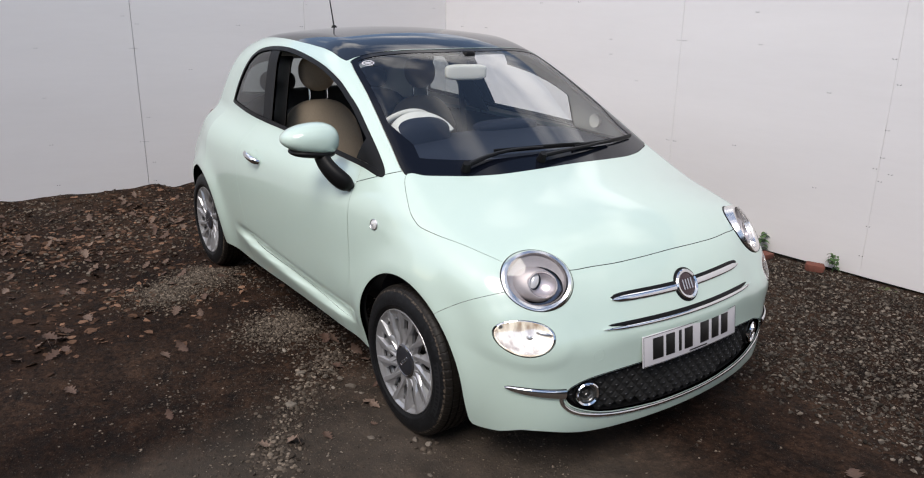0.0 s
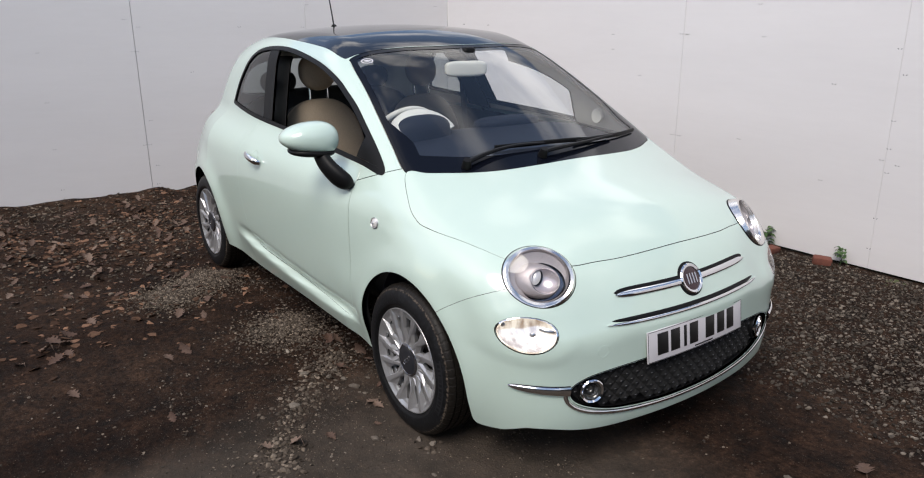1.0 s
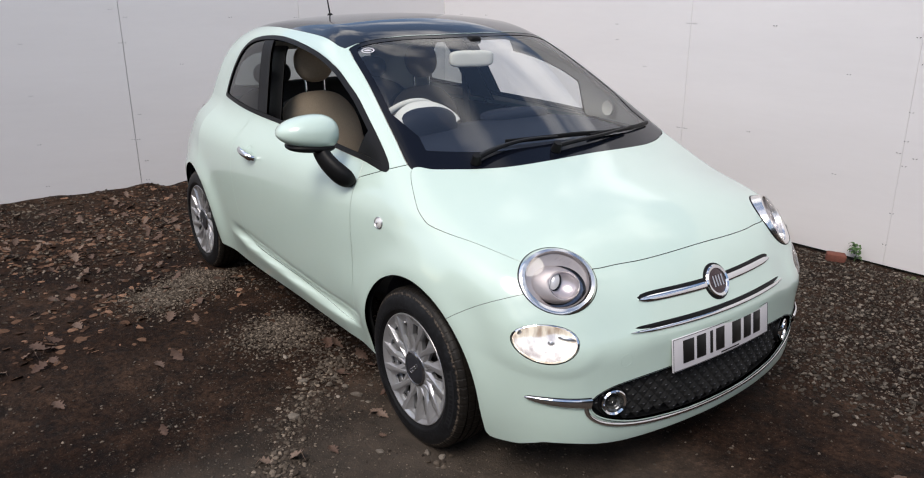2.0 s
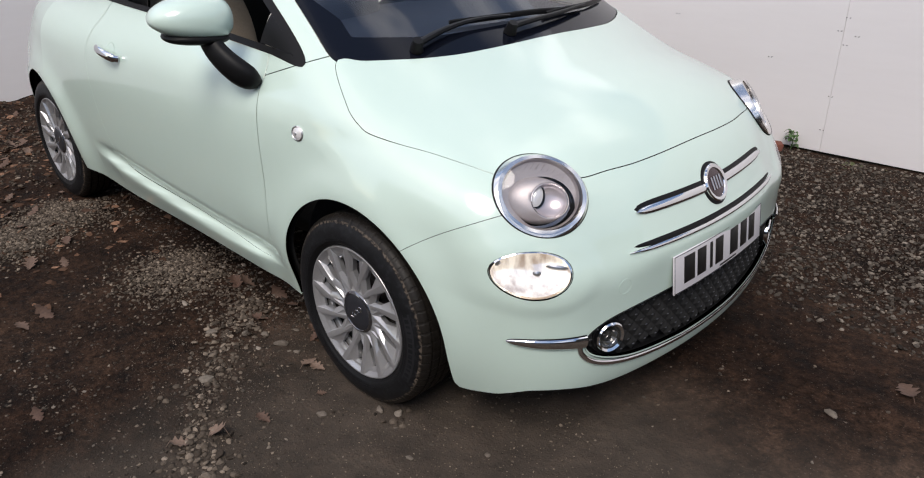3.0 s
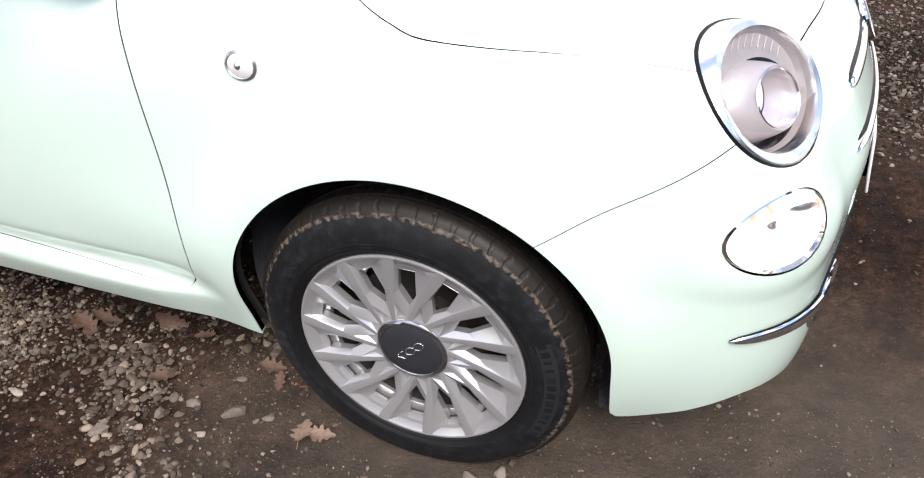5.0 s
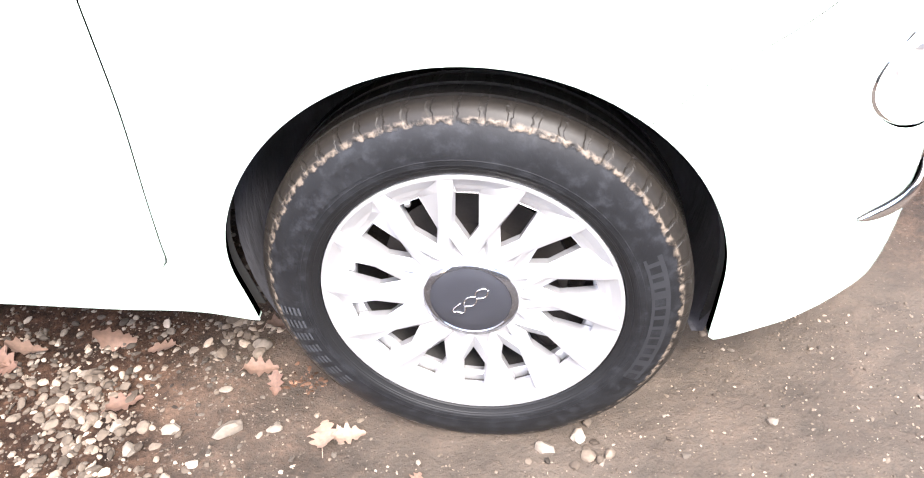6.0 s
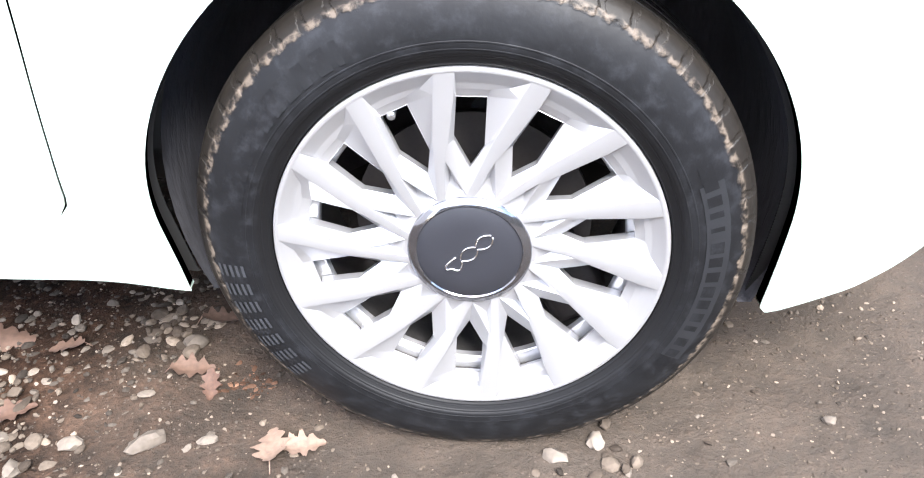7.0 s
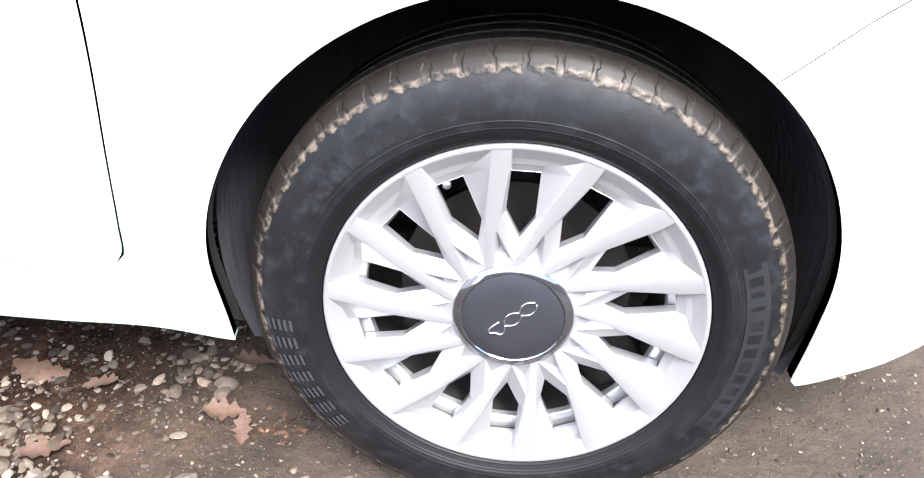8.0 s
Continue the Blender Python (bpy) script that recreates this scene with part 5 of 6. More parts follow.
v, f = rings([ring(0.033, -0.004), ring(0.026, -0.002), ring(0.02, -0.014), ring(0.013, -0.018), ring(0.012, -0.010), ring(0.0003, -0.006)])
mirrored("eye", v, f, M_FOG, fog)
tc_, tn_ = on_nose([(-0.418, 0.467)])
ut, wt, nt = basis(tn_[0])
v, f = rings([oval_on_skin(tc_[0], ut, wt, nt, 0.021, 0.021, s_, 40) + nt * d for s_, d in ((1.0, -0.002), (1.0, 0.0006), (0.96, 0.0006), (0.955, -0.002))])
mirrored("towing_cover", v, f, M_PAINT, car, "", True, False)

# ---------------------------------------------------------------- sides: repeaters, handles, mirrors, wipers, aerial
rc, rn = on_side([(-0.208, 0.763)])
ur, wr, nr_ = basis(rn[0])
rep = [new("side_repeater"), new("side_repeater")]
for h in rep:
    h.parent = car
v, f = rings([flat_oval(rc[0], ur, wr, nr_, 0.0245, 0.0215, d, 32) * 1.0 if s_ == 1 else flat_oval(rc[0], ur, wr, nr_, 0.0245 * s_, 0.0215 * s_, d, 32) for s_, d in ((1, -0.003), (1, 0.002), (0.86, 0.0045), (0.80, 0.003))])
mirrored("ring", v, f, M_SATIN, rep)
v, f = dome(rc[0], ur, wr, nr_, 0.0205, 0.0178, 0.005, 28, 4, 0.002)
mirrored("lens", v, f, M_CLEARLENS, rep)
v, f = dome(rc[0] - ur * 0.002, ur, wr, nr_, 0.006, 0.006, 0.003, 16, 3, 0.006)
mirrored("bulb", v, f, M_SATIN, rep)

hc, hn = on_side([(-1.445, 0.832), (-1.40, 0.827), (-1.35, 0.821), (-1.305, 0.815)])
handle = [new("door_handle"), new("door_handle")]
for h in handle:
    h.parent = car
    tagged(h, "chrome door handle")
path = [hc[0] + hn[0] * 0.004, hc[0] * 0.6 + hc[1] * 0.4 + hn[0] * 0.026, hc[1] + hn[1] * 0.034, hc[2] + hn[2] * 0.034, hc[3] + hn[3] * 0.022, hc[3] + hn[3] * 0.006 + np.array([0.012, 0, -0.002])]
v, f = tube(line(path, 18), [0.011] * 3 + [0.0145] * 12 + [0.011] * 3, 12, (0.75, 1.1))
mirrored("grip", v, f, M_CHROME, handle)
q, qn = on_side([(-1.375, 0.834)])
uq, wq, nq = basis(qn[0])
v, f = rings([oval_on_skin(q[0], uq, wq, nq, 0.036, 0.030, s_, 32) - nq * d for s_, d in ((1.0, -0.0012), (0.9, -0.001), (0.6, 0.004), (0.02, 0.006))])
mirrored("cup", v, f, M_PAINT, handle)

mirror = [new("door_mirror")]
for h in mirror:
    h.parent = car
    tagged(h, "mint door mirror on a black foot")
MC = Vector((-0.545, -0.875, 1.040))
MT = Matrix.Rotation(radians(-14), 4, "Z") @ Matrix.Rotation(radians(-4), 4, "X")
bm = egg((0, 0, 0), (0.085, 0.116, 0.078), 2.3, 40, 26)
for q in bm.verts:
    if q.co.x < -0.02:
        q.co.x = -0.02 + (q.co.x + 0.02) * 0.35
    k = (q.co.y + 0.112) / 0.224
    q.co.z *= 0.62 + 0.46 * max(k, 0.0) ** 0.8
    if q.co.z < 0:
        q.co.z *= 0.80
geom = [tuple(MC + MT @ q.co) for q in bm.verts]
bm.verts.index_update()
gfaces = [tuple(x.index for x in g.verts) for g in bm.faces]
bm.free()
mirrored("shell", geom, gfaces, M_PAINT, mirror, "mint painted mirror shell", True, False, 60)
bm = egg((0.0, 0.010, -0.046), (0.078, 0.092, 0.020), 2.4, 32, 14)
for q in bm.verts:
    if q.co.x < -0.02:
        q.co.x = -0.02 + (q.co.x + 0.02) * 0.35
geom = [tuple(MC + MT @ q.co) for q in bm.verts]
bm.verts.index_update()
gfaces = [tuple(x.index for x in g.verts) for g in bm.faces]
bm.free()
mirrored("lower_cover", geom, gfaces, M_BLACK, mirror, "", True, False)
v, f = tube(line([(-0.520, -0.850, 1.005), (-0.49, -0.845, 0.965), (-0.455, -0.832, 0.930), (-0.425, -0.808, 0.898), (-0.405, -0.785, 0.880), (-0.395, -0.765, 0.872)], 16), [0.030, 0.033, 0.035, 0.036, 0.037, 0.038, 0.039, 0.040, 0.041, 0.041, 0.040, 0.038, 0.034, 0.028, 0.020, 0.008], 16, (0.75, 1.0))
mirrored("foot", v, f, M_BLACK, mirror, "", True, False)


def wiper(arm, blade):
    w = new("wiper")
    w.parent = car
    p, n = on_top(line(arm, 10))
    v, f = tube(p + n * np.linspace(0.022, 0.016, 10)[:, None], list(np.linspace(0.012, 0.006, 10)), 8, (1.1, 0.8))
    mirrored("arm", v, f, M_BLACK, w, "", True, False)
    p, n = on_top(line(blade, 16))
    v, f = tube(p + n * 0.010, 0.006, 8, (0.8, 1.5))
    mirrored("blade", v, f, M_BLACK, w, "", True, False)
    p0, n0 = on_top([arm[0]])
    v, f = tube([p0[0] + n0[0] * 0.0, p0[0] + n0[0] * 0.034], [0.020, 0.014], 14)
    mirrored("pivot", v, f, M_BLACK, w, "", True, False)


wiper([(-0.075, -0.455), (-0.083, -0.28), (-0.060, -0.09)], [(-0.105, -0.30), (-0.070, -0.10), (-0.058, 0.175)])
wiper([(-0.012, -0.134), (-0.032, 0.10), (-0.085, 0.32)], [(-0.045, 0.07), (-0.092, 0.336), (-0.168, 0.540)])
p, n = on_top([(-2.06, 0.0)])
v, f = tube([p[0], p[0] + np.array([-0.01, 0, 0.035])], [0.028, 0.010], 16, (0.7, 1.2))
aerial = new("aerial")
aerial.parent = car
mirrored("foot", v, f, M_BLACK, aerial, "", True, False)
v, f = tube([p[0] + np.array([-0.008, 0, 0.03]), p[0] + np.array([-0.06, 0, 0.20]), p[0] + np.array([-0.13, 0, 0.40])], [0.0045, 0.0035, 0.003], 8)
mirrored("rod", v, f, M_BLACK, aerial, "", True, False)
p, n = on_top([(-0.765, -0.487)])
us, ws, ns = basis(n[0])
v, f = rings([oval_on_skin(p[0], us, ws, ns, 0.027, 0.020, s_, 32) + ns * 0.001 for s_ in (1.0, 0.78)])
mirrored("sticker_ring", v, f, M_PLATE, car, "small white windscreen sticker", True, False)
v, f = rings([oval_on_skin(p[0], us, ws, ns, 0.016, 0.006, s_, 24) + ns * 0.001 for s_ in (1.0, 0.02)])
mirrored("sticker_mark", v, f, M_PLATE, car, "", True, False)
p, n = on_side([(-2.60, 0.84)])
bm = egg(p[0] + np.array([0.02, 0.050, 0]), (0.05, 0.045, 0.07), 2.6, 20, 12)
geom = [tuple(q.co) for q in bm.verts]
bm.verts.index_update()
gfaces = [tuple(x.index for x in g.verts) for g in bm.faces]
bm.free()
mirrored("tail_lamp", geom, gfaces, M_RED, car)

# ---------------------------------------------------------------- cabin
part("dashboard", egg((-0.42, 0, 0.865), (0.27, 0.640, 0.135), 3.2, 40, 20, Matrix.Rotation(radians(6), 3, "Y")), M_DASH, car, "dark dashboard")
part("dash_pad", egg((-0.58, 0.14, 1.015), (0.06, 0.18, 0.03), 3.0, 28, 12), M_DASH, car)
part("instrument_hood", egg((-0.545, -0.36, 1.01), (0.075, 0.145, 0.085), 2.6, 30, 16), M_DASH, car)
v, f = tube([(-0.50 - 0.06 * math.sin(a), -0.36 + 0.145 * math.cos(a), 1.005 + 0.090 * math.sin(a)) for a in np.linspace(0.25, math.pi - 0.25, 20)], 0.020, 10, (1.6, 0.7))
mirrored("instrument_trim", v, f, M_IVORY, car, "ivory instrument trim", True, False)
steer = new("steering_wheel")
steer.parent = car
ST = Matrix.Translation((-0.70, -0.36, 0.955)) @ Matrix.Rotation(radians(-62), 4, "Y")
v, f = [], []
n1, n2 = 48, 12
for i in range(n1):
    a = 2 * math.pi * i / n1
    for j in range(n2):
        b = 2 * math.pi * j / n2
        r = 0.172 + 0.016 * math.cos(b)
        v.append(tuple(ST @ Vector((r * math.cos(a), r * math.sin(a), 0.013 * math.sin(b)))))
f = [(i * n2 + j, i * n2 + (j + 1) % n2, (i + 1) % n1 * n2 + (j + 1) % n2, (i + 1) % n1 * n2 + j) for i in range(n1) for j in range(n2)]
mirrored("wheel_rim", v, f, M_IVORY, steer, "ivory steering wheel rim", True, False)
part("wheel_hub", egg(ST @ Vector((0, 0, 0.0)), (0.06, 0.075, 0.06), 2.4, 20, 12), M_IVORY, steer)
for a in (0, 180, 270):
    e0, e1 = ST @ Vector((0.04 * -math.sin(radians(a)), 0.04 * math.cos(radians(a)), 0)), ST @ Vector((0.168 * -math.sin(radians(a)), 0.168 * math.cos(radians(a)), 0))
    v, f = tube([e0, e1], 0.014, 8)
    mirrored("spoke", v, f, M_IVORY, steer, "", True, False)


def front_seat(y, x, z):
    seat = new("front_seat")
    seat.parent = car
    tagged(seat, "beige front seat with a round headrest")
    lean = Matrix.Rotation(radians(-12), 3, "Y")
    part("backrest", egg((x, y, z - 0.33), (0.085, 0.236, 0.325), 2.6, 40, 26, lean), M_BEIGE, seat, "beige cloth backrest with a rounded top")
    part("backrest_shell", egg((x - 0.045, y, z - 0.34), (0.085, 0.244, 0.315), 2.8, 40, 24, lean), M_GREYCLOTH, seat)
    part("cushion", egg((x + 0.30, y, z - 0.60), (0.28, 0.26, 0.10), 2.9, 32, 16), M_BEIGE, seat)
    part("headrest", egg((x - 0.06, y, z + 0.130), (0.055, 0.102, 0.098), 2.15, 32, 20, lean), M_BEIGE, seat, "round beige headrest")
    for s in (-1, 1):
        v, f = tube([(x - 0.055, y + s * 0.05, z - 0.03), (x - 0.06, y + s * 0.05, z + 0.10)], 0.006, 8)
        mirrored("post", v, f, M_CHROME, seat, "", True, False)


front_seat(-0.36, -1.50, 1.075)
front_seat(0.36, -1.62, 1.045)
bench = new("rear_bench")
bench.parent = car
part("backrest", egg((-2.18, 0, 0.80), (0.10, 0.58, 0.26), 3.2, 36, 18), M_GREYCLOTH, bench, "charcoal rear bench")
for y in (-0.32, 0.32):
    part("headrest", egg((-2.20, y, 1.10), (0.05, 0.11, 0.07), 2.4, 24, 14), M_GREYCLOTH, bench)
rear_mirror = new("inside_mirror")
rear_mirror.parent = car
part("housing", egg((-0.715, 0.0, 1.257), (0.020, 0.102, 0.036), 4.0, 32, 16, Matrix.Rotation(radians(-16), 3, "Z")), M_IVORY, rear_mirror, "pale grey mirror housing")
v, f = tube([(-0.705, 0.01, 1.26), (-0.72, 0.01, 1.30), (-0.74, 0.01, 1.345)], [0.012, 0.012, 0.022], 10)
mirrored("stem", v, f, M_BLACK, rear_mirror, "", True, False)
part("sensor_box", egg((-0.735, 0.02, 1.335), (0.035, 0.035, 0.020), 3, 20, 12), M_BLACK, rear_mirror)
for s in (-1, 1):
    v, f = tube(line([(-1.60, s * 0.60, 1.18), (-1.58, s * 0.60, 1.0), (-1.55, s * 0.62, 0.7)], 8), 0.022, 6, (0.15, 1.0))
    mirrored("seat_belt", v, f, M_GREYCLOTH, car, "", True, False)
v, f = tube([(-0.50, 0.645, 1.01), (-0.50, 0.66, 1.01)], [0.034, 0.036], 24)
mirrored("speaker", v, f, M_IVORY, car, "", True, False)


# ---------------------------------------------------------------- ground
def lattice(x, y, scale, seed):
    """Smooth value noise on the plan, from -1 to 1."""
    g = np.random.RandomState(seed).rand(256, 256) * 2 - 1
    u, v = np.asarray(x) * scale + 1000.5, np.asarray(y) * scale + 1000.5
    i, j = np.floor(u).astype(int), np.floor(v).astype(int)
    a, b = u - i, v - j
    a, b = a * a * (3 - 2 * a), b * b * (3 - 2 * b)
    q = lambda m, n: g[(i + m) % 256, (j + n) % 256]
    return (q(0, 0) * (1 - a) + q(1, 0) * a) * (1 - b) + (q(0, 1) * (1 - a) + q(1, 1) * a) * b


LEFT_X = lambda y: -4.10 + 0.127 * (y - 2.20)
RIGHT_Y = lambda x: 2.42 + 0.0537 * x


def ground_z(x, y):
    x, y = np.asarray(x, float), np.asarray(y, float)
    z = 0.010 * lattice(x, y, 1.3, 3) + 0.006 * lattice(x, y, 4.0, 4) + 0.0035 * lattice(x, y, 11.0, 5) + 0.0022 * lattice(x, y, 26.0, 6)
    z = z - 0.006
    for cx in (0.0, AXLE_R):
        for cy in (-0.71, 0.71):
            k = np.exp(-(((x - cx) / 0.20) ** 2 + ((y - cy) / 0.16) ** 2) ** 2)
            z = z * (1 - k) + 0.0008 * k
    z = z + 0.05 * np.exp(-((x - LEFT_X(y)) / 0.16) ** 2) * (0.7 + 0.5 * lattice(x, y, 6.0, 8))
    for hx, hy, hr, hh in HEAPS:
        z = z + hh * np.exp(-(((x - hx) / hr) ** 2 + ((y - hy) / hr / 0.8) ** 2))
    return z


HEAPS = [(-2.03, -0.90, 0.24, 0.026), (-1.90, -1.16, 0.24, 0.020), (-1.10, -0.82, 0.27, 0.030)]
near_x, near_y = np.arange(-5.4, 3.4, 0.03), np.arange(-2.7, 3.3, 0.03)
grow = np.array([0.1, 0.3, 0.7, 1.5, 3, 6, 12, 25, 60])
gx = np.concatenate([near_x[0] - grow[::-1], near_x, near_x[-1] + grow])
gy = np.concatenate([near_y[0] - grow[::-1], near_y, near_y[-1] + grow])
XX, YY = np.meshgrid(gx, gy, indexing="ij")
ZZ = ground_z(XX, YY)
idx = np.arange(XX.size).reshape(XX.shape)
q = np.stack([idx[:-1, :-1], idx[1:, :-1], idx[1:, 1:], idx[:-1, 1:]], -1).reshape(-1, 4)
ground = mesh_object("ground", np.stack([XX, YY, ZZ], -1).reshape(-1, 3), q, M_GROUND)
tagged(ground, "dark damp trodden earth strewn with gravel", "ground", kind="structure")


def wall(name, a, b, height, joints, label, staples, tight=()):
    a, b = Vector((*a, 0)), Vector((*b, 0))
    d = (b - a).normalized()
    n = Vector((d.y, -d.x, 0))
    base = new(name)
    tagged(base, label, "wall", kind="structure")
    cuts = [0.0, *joints, (b - a).length]
    rng = random.Random(len(name))
    for s, e in zip(cuts, cuts[1:]):
        bm = bmesh.new()
        bmesh.ops.create_cube(bm, size=1)
        out = rng.uniform(-0.002, 0.002)
        for q in bm.verts:
            u, w, z = q.co
            q.co = a + d * ((s + e) / 2 + u * (e - s - (0.0012 if s in tight or e in tight else 0.005))) - n * (0.012 + w * 0.024 + out) + Vector((0, 0, 0.006 + (z + 0.5) * height))
        bmesh.ops.bevel(bm, geom=bm.edges[:], offset=0.0015, segments=1, affect="EDGES")
        part("board", bm, M_WHITE, base)
    bm = bmesh.new()
    bmesh.ops.create_cube(bm, size=1)
    for q in bm.verts:
        u, w, z = q.co
        q.co = a + d * ((b - a).length / 2 + u * (b - a).length) - n * (0.055 + w * 0.05) + Vector((0, 0, (z + 0.5) * height))
    part("backing_frame", bm, M_DARK, base)
    # pairs of staples in rows
    for s, z in staples:
        c = a + d * s + n * 0.0015 + Vector((0, 0, z))
        for k in (-1, 1):
            v, f = tube([c + d * (k * 0.012) + Vector((0, 0, 0.002)), c + d * (k * 0.006) - Vector((0, 0, 0.002))], 0.0018, 6)
            mirrored("staple", v, f, M_DARK, base, "", True, False)
    return base


st_left = [(5.88, 1.43), (5.98, 1.37), (5.24, 1.19), (5.92, 1.18), (5.95, 1.18), (6.36, 1.00), (5.25, 0.81), (5.99, 0.62), (5.25, 0.44), (5.92, 0.42), (5.96, 0.42), (6.00, 0.24), (5.26, 0.11), (5.95, 0.05), (5.99, 0.08), (6.78, 1.36), (7.38, 1.54), (7.33, 1.35), (8.64, 1.52)]
st_right = [(0.26, 1.36), (0.61, 1.36), (1.31, 1.58), (1.74, 1.59), (2.09, 1.32), (2.10, 1.21), (2.37, 1.03), (2.71, 1.34), (2.76, 1.34), (3.34, 1.34), (3.29, 1.54), (3.83, 1.08), (3.24, 0.67), (2.70, 0.63), (2.76, 0.63), (3.83, 0.49), (4.17, 1.30), (4.22, 1.16), (4.20, 0.90), (4.17, 0.67), (4.20, 0.74), (4.21, 0.60), (4.26, 0.65), (4.19, 0.32), (4.18, 0.13)]
wall("wall_left", (-5.205, -6.5), (-4.10, 2.20), 2.6, [1.06, 3.50, 5.94, 7.36], "white painted board hoarding with staple marks", st_left, (7.36,))
wall("wall_right", (-4.10, 2.20), (6.0, 2.742), 2.6, [0.29, 2.73, 4.19, 6.63, 9.07], "white painted board hoarding with staple marks", st_right, (0.29, 4.19))


def far_wall(name, a, b, height):
    a, b = Vector((*a, 0)), Vector((*b, 0))
    d = (b - a).normalized()
    n = Vector((d.y, -d.x, 0))
    bm = bmesh.new()
    bmesh.ops.create_cube(bm, size=1)
    for q in bm.verts:
        u, w, z = q.co
        q.co = a + d * ((b - a).length * (0.5 + u)) - n * (w * 0.3) + Vector((0, 0, -0.1 + (z + 0.5) * height))
    tagged(part(name, bm, M_YARD, None), "unseen plain dark wall added to close the yard", "wall", kind="structure")


# two unseen walls, added to close the yard; only light and reflections meet them
far_wall("wall_unseen_south", (-5.4, -9.5), (9.5, -9.5), 3.4)
far_wall("wall_unseen_east", (9.5, -9.5), (9.5, 4.5), 3.4)
# ---------------------------------------------------------------- weeds, bricks, leaves
def oak_leaf(seed):
    """A lobed, curled leaf about 9 cm long, with its stalk and a little thickness."""
    rng = random.Random(seed)
    length, lobes, out = 0.085, 4, []
    n = 34
    for i in range(n + 1):
        t = i / n
        w = 0.030 * math.sin(math.pi * t ** 0.75) ** 0.7 * (0.76 + 0.24 * math.cos(2 * math.pi * lobes * t + 0.6)) + 0.002
        out.append((t * length, w * rng.uniform(0.88, 1.12)))
    curl, fold, twist = rng.uniform(3, 12), rng.uniform(-0.35, 0.5), rng.uniform(-5, 5)
    v, f = [], []
    shape = lambda x, y: (x, y, 0.004 + curl * (x - 0.04) ** 2 * 0.8 + fold * abs(y) + twist * x * y + 0.002 * math.sin(90 * x + 60 * y))
    for x, w in out:
        for k in (-1, -0.5, 0, 0.5, 1):
            v.append(shape(x - 0.035, w * k))
    for i in range(n):
        for k in range(4):
            a = i * 5 + k
            f.append((a, a + 1, a + 6, a + 5))
    m = len(v)
    v += [(x, y, z - 0.0006) for x, y, z in v]
    f += [tuple(q + m for q in g[::-1]) for g in f]
    sv, sf = tube([shape(-0.034, 0), (-0.052, 0.003, 0.006)], 0.0011, 5)
    f += [tuple(q + len(v) for q in g) for g in sf]
    v += sv
    me = bpy.data.meshes.new("leaf")
    me.from_pydata(v, [], f)
    me.polygons.foreach_set("use_smooth", [True] * len(me.polygons))
    me.materials.append(M_LEAF)
    return me


LEAVES = [oak_leaf(k) for k in range(6)]


def leaf(x, y, size, turn, k, tilt=0.0):
    o = new("leaf", LEAVES[k % 6])
    o.matrix_basis = Matrix.Translation((x, y, float(ground_z(x, y)) + 0.001)) @ Matrix.Rotation(radians(turn), 4, "Z") @ Matrix.Rotation(tilt, 4, "X") @ Matrix.Scale(size, 4)
    tagged(o, "dry brown fallen oak leaf lying on the earth", "leaf", "fallen leaves")


rng = random.Random(21)
for x, y, size, turn, k in ((-0.243, -0.803, 0.74, 105, 0), (-0.210, -0.797, 0.62, 20, 1), (-0.400, -0.668, 0.68, 15, 2), (-0.358, -0.699, 0.44, 280, 3), (-0.395, -0.557, 0.72, 20, 4), (-0.700, -0.615, 0.82, 10, 5), (-0.596, -0.627, 0.62, 190, 0),
                            (-0.610, -0.760, 0.70, 40, 1), (-0.890, -0.685, 0.86, 350, 2), (-0.848, -0.662, 0.72, 25, 3), (-0.858, -0.70, 0.5, 190, 0), (-1.620, -1.182, 0.85, 330, 4), (-1.176, -1.280, 0.85, 20, 5), (-1.146, -1.367, 0.72, 15, 0),
                            (-1.621, -1.770, 0.95, 40, 1), (-1.560, -1.730, 0.9, 140, 2), (-1.529, -1.808, 0.9, 220, 3), (-1.406, -1.789, 0.85, 300, 4), (-1.665, -1.700, 0.8, 80, 5), (-1.450, -1.730, 0.7, 10, 0), (-1.788, -1.572, 0.8, 10, 1),
                            (-1.005, -1.781, 0.7, 25, 2), (-0.145, -1.168, 0.85, 200, 3), (-0.173, -1.272, 0.7, 60, 4), (-0.576, -1.500, 0.55, 0, 5), (1.164, 0.338, 1.0, 130, 0), (-0.088, -0.868, 0.35, 70, 2), (-0.115, -1.051, 0.6, 10, 1)):
    leaf(x, y, size, turn, k, rng.uniform(-0.25, 0.25))
for i in range(330):
    x = rng.uniform(-4.35, -1.9)
    y = rng.uniform(-2.4, -0.2)
    if rng.random() < 0.15:
        x, y = rng.uniform(-2.6, -1.3), rng.uniform(-2.2, -0.75)
        if rng.random() < 0.8:
            continue
    elif rng.random() > 0.35 + 0.9 * (0.5 + 0.5 * float(lattice(x, y, 1.8, 40))) * min(1, (-1.7 - x) / 1.2):
        continue
    leaf(x, y, rng.uniform(0.42, 0.82), rng.uniform(0, 360), i, rng.uniform(-0.4, 0.4))


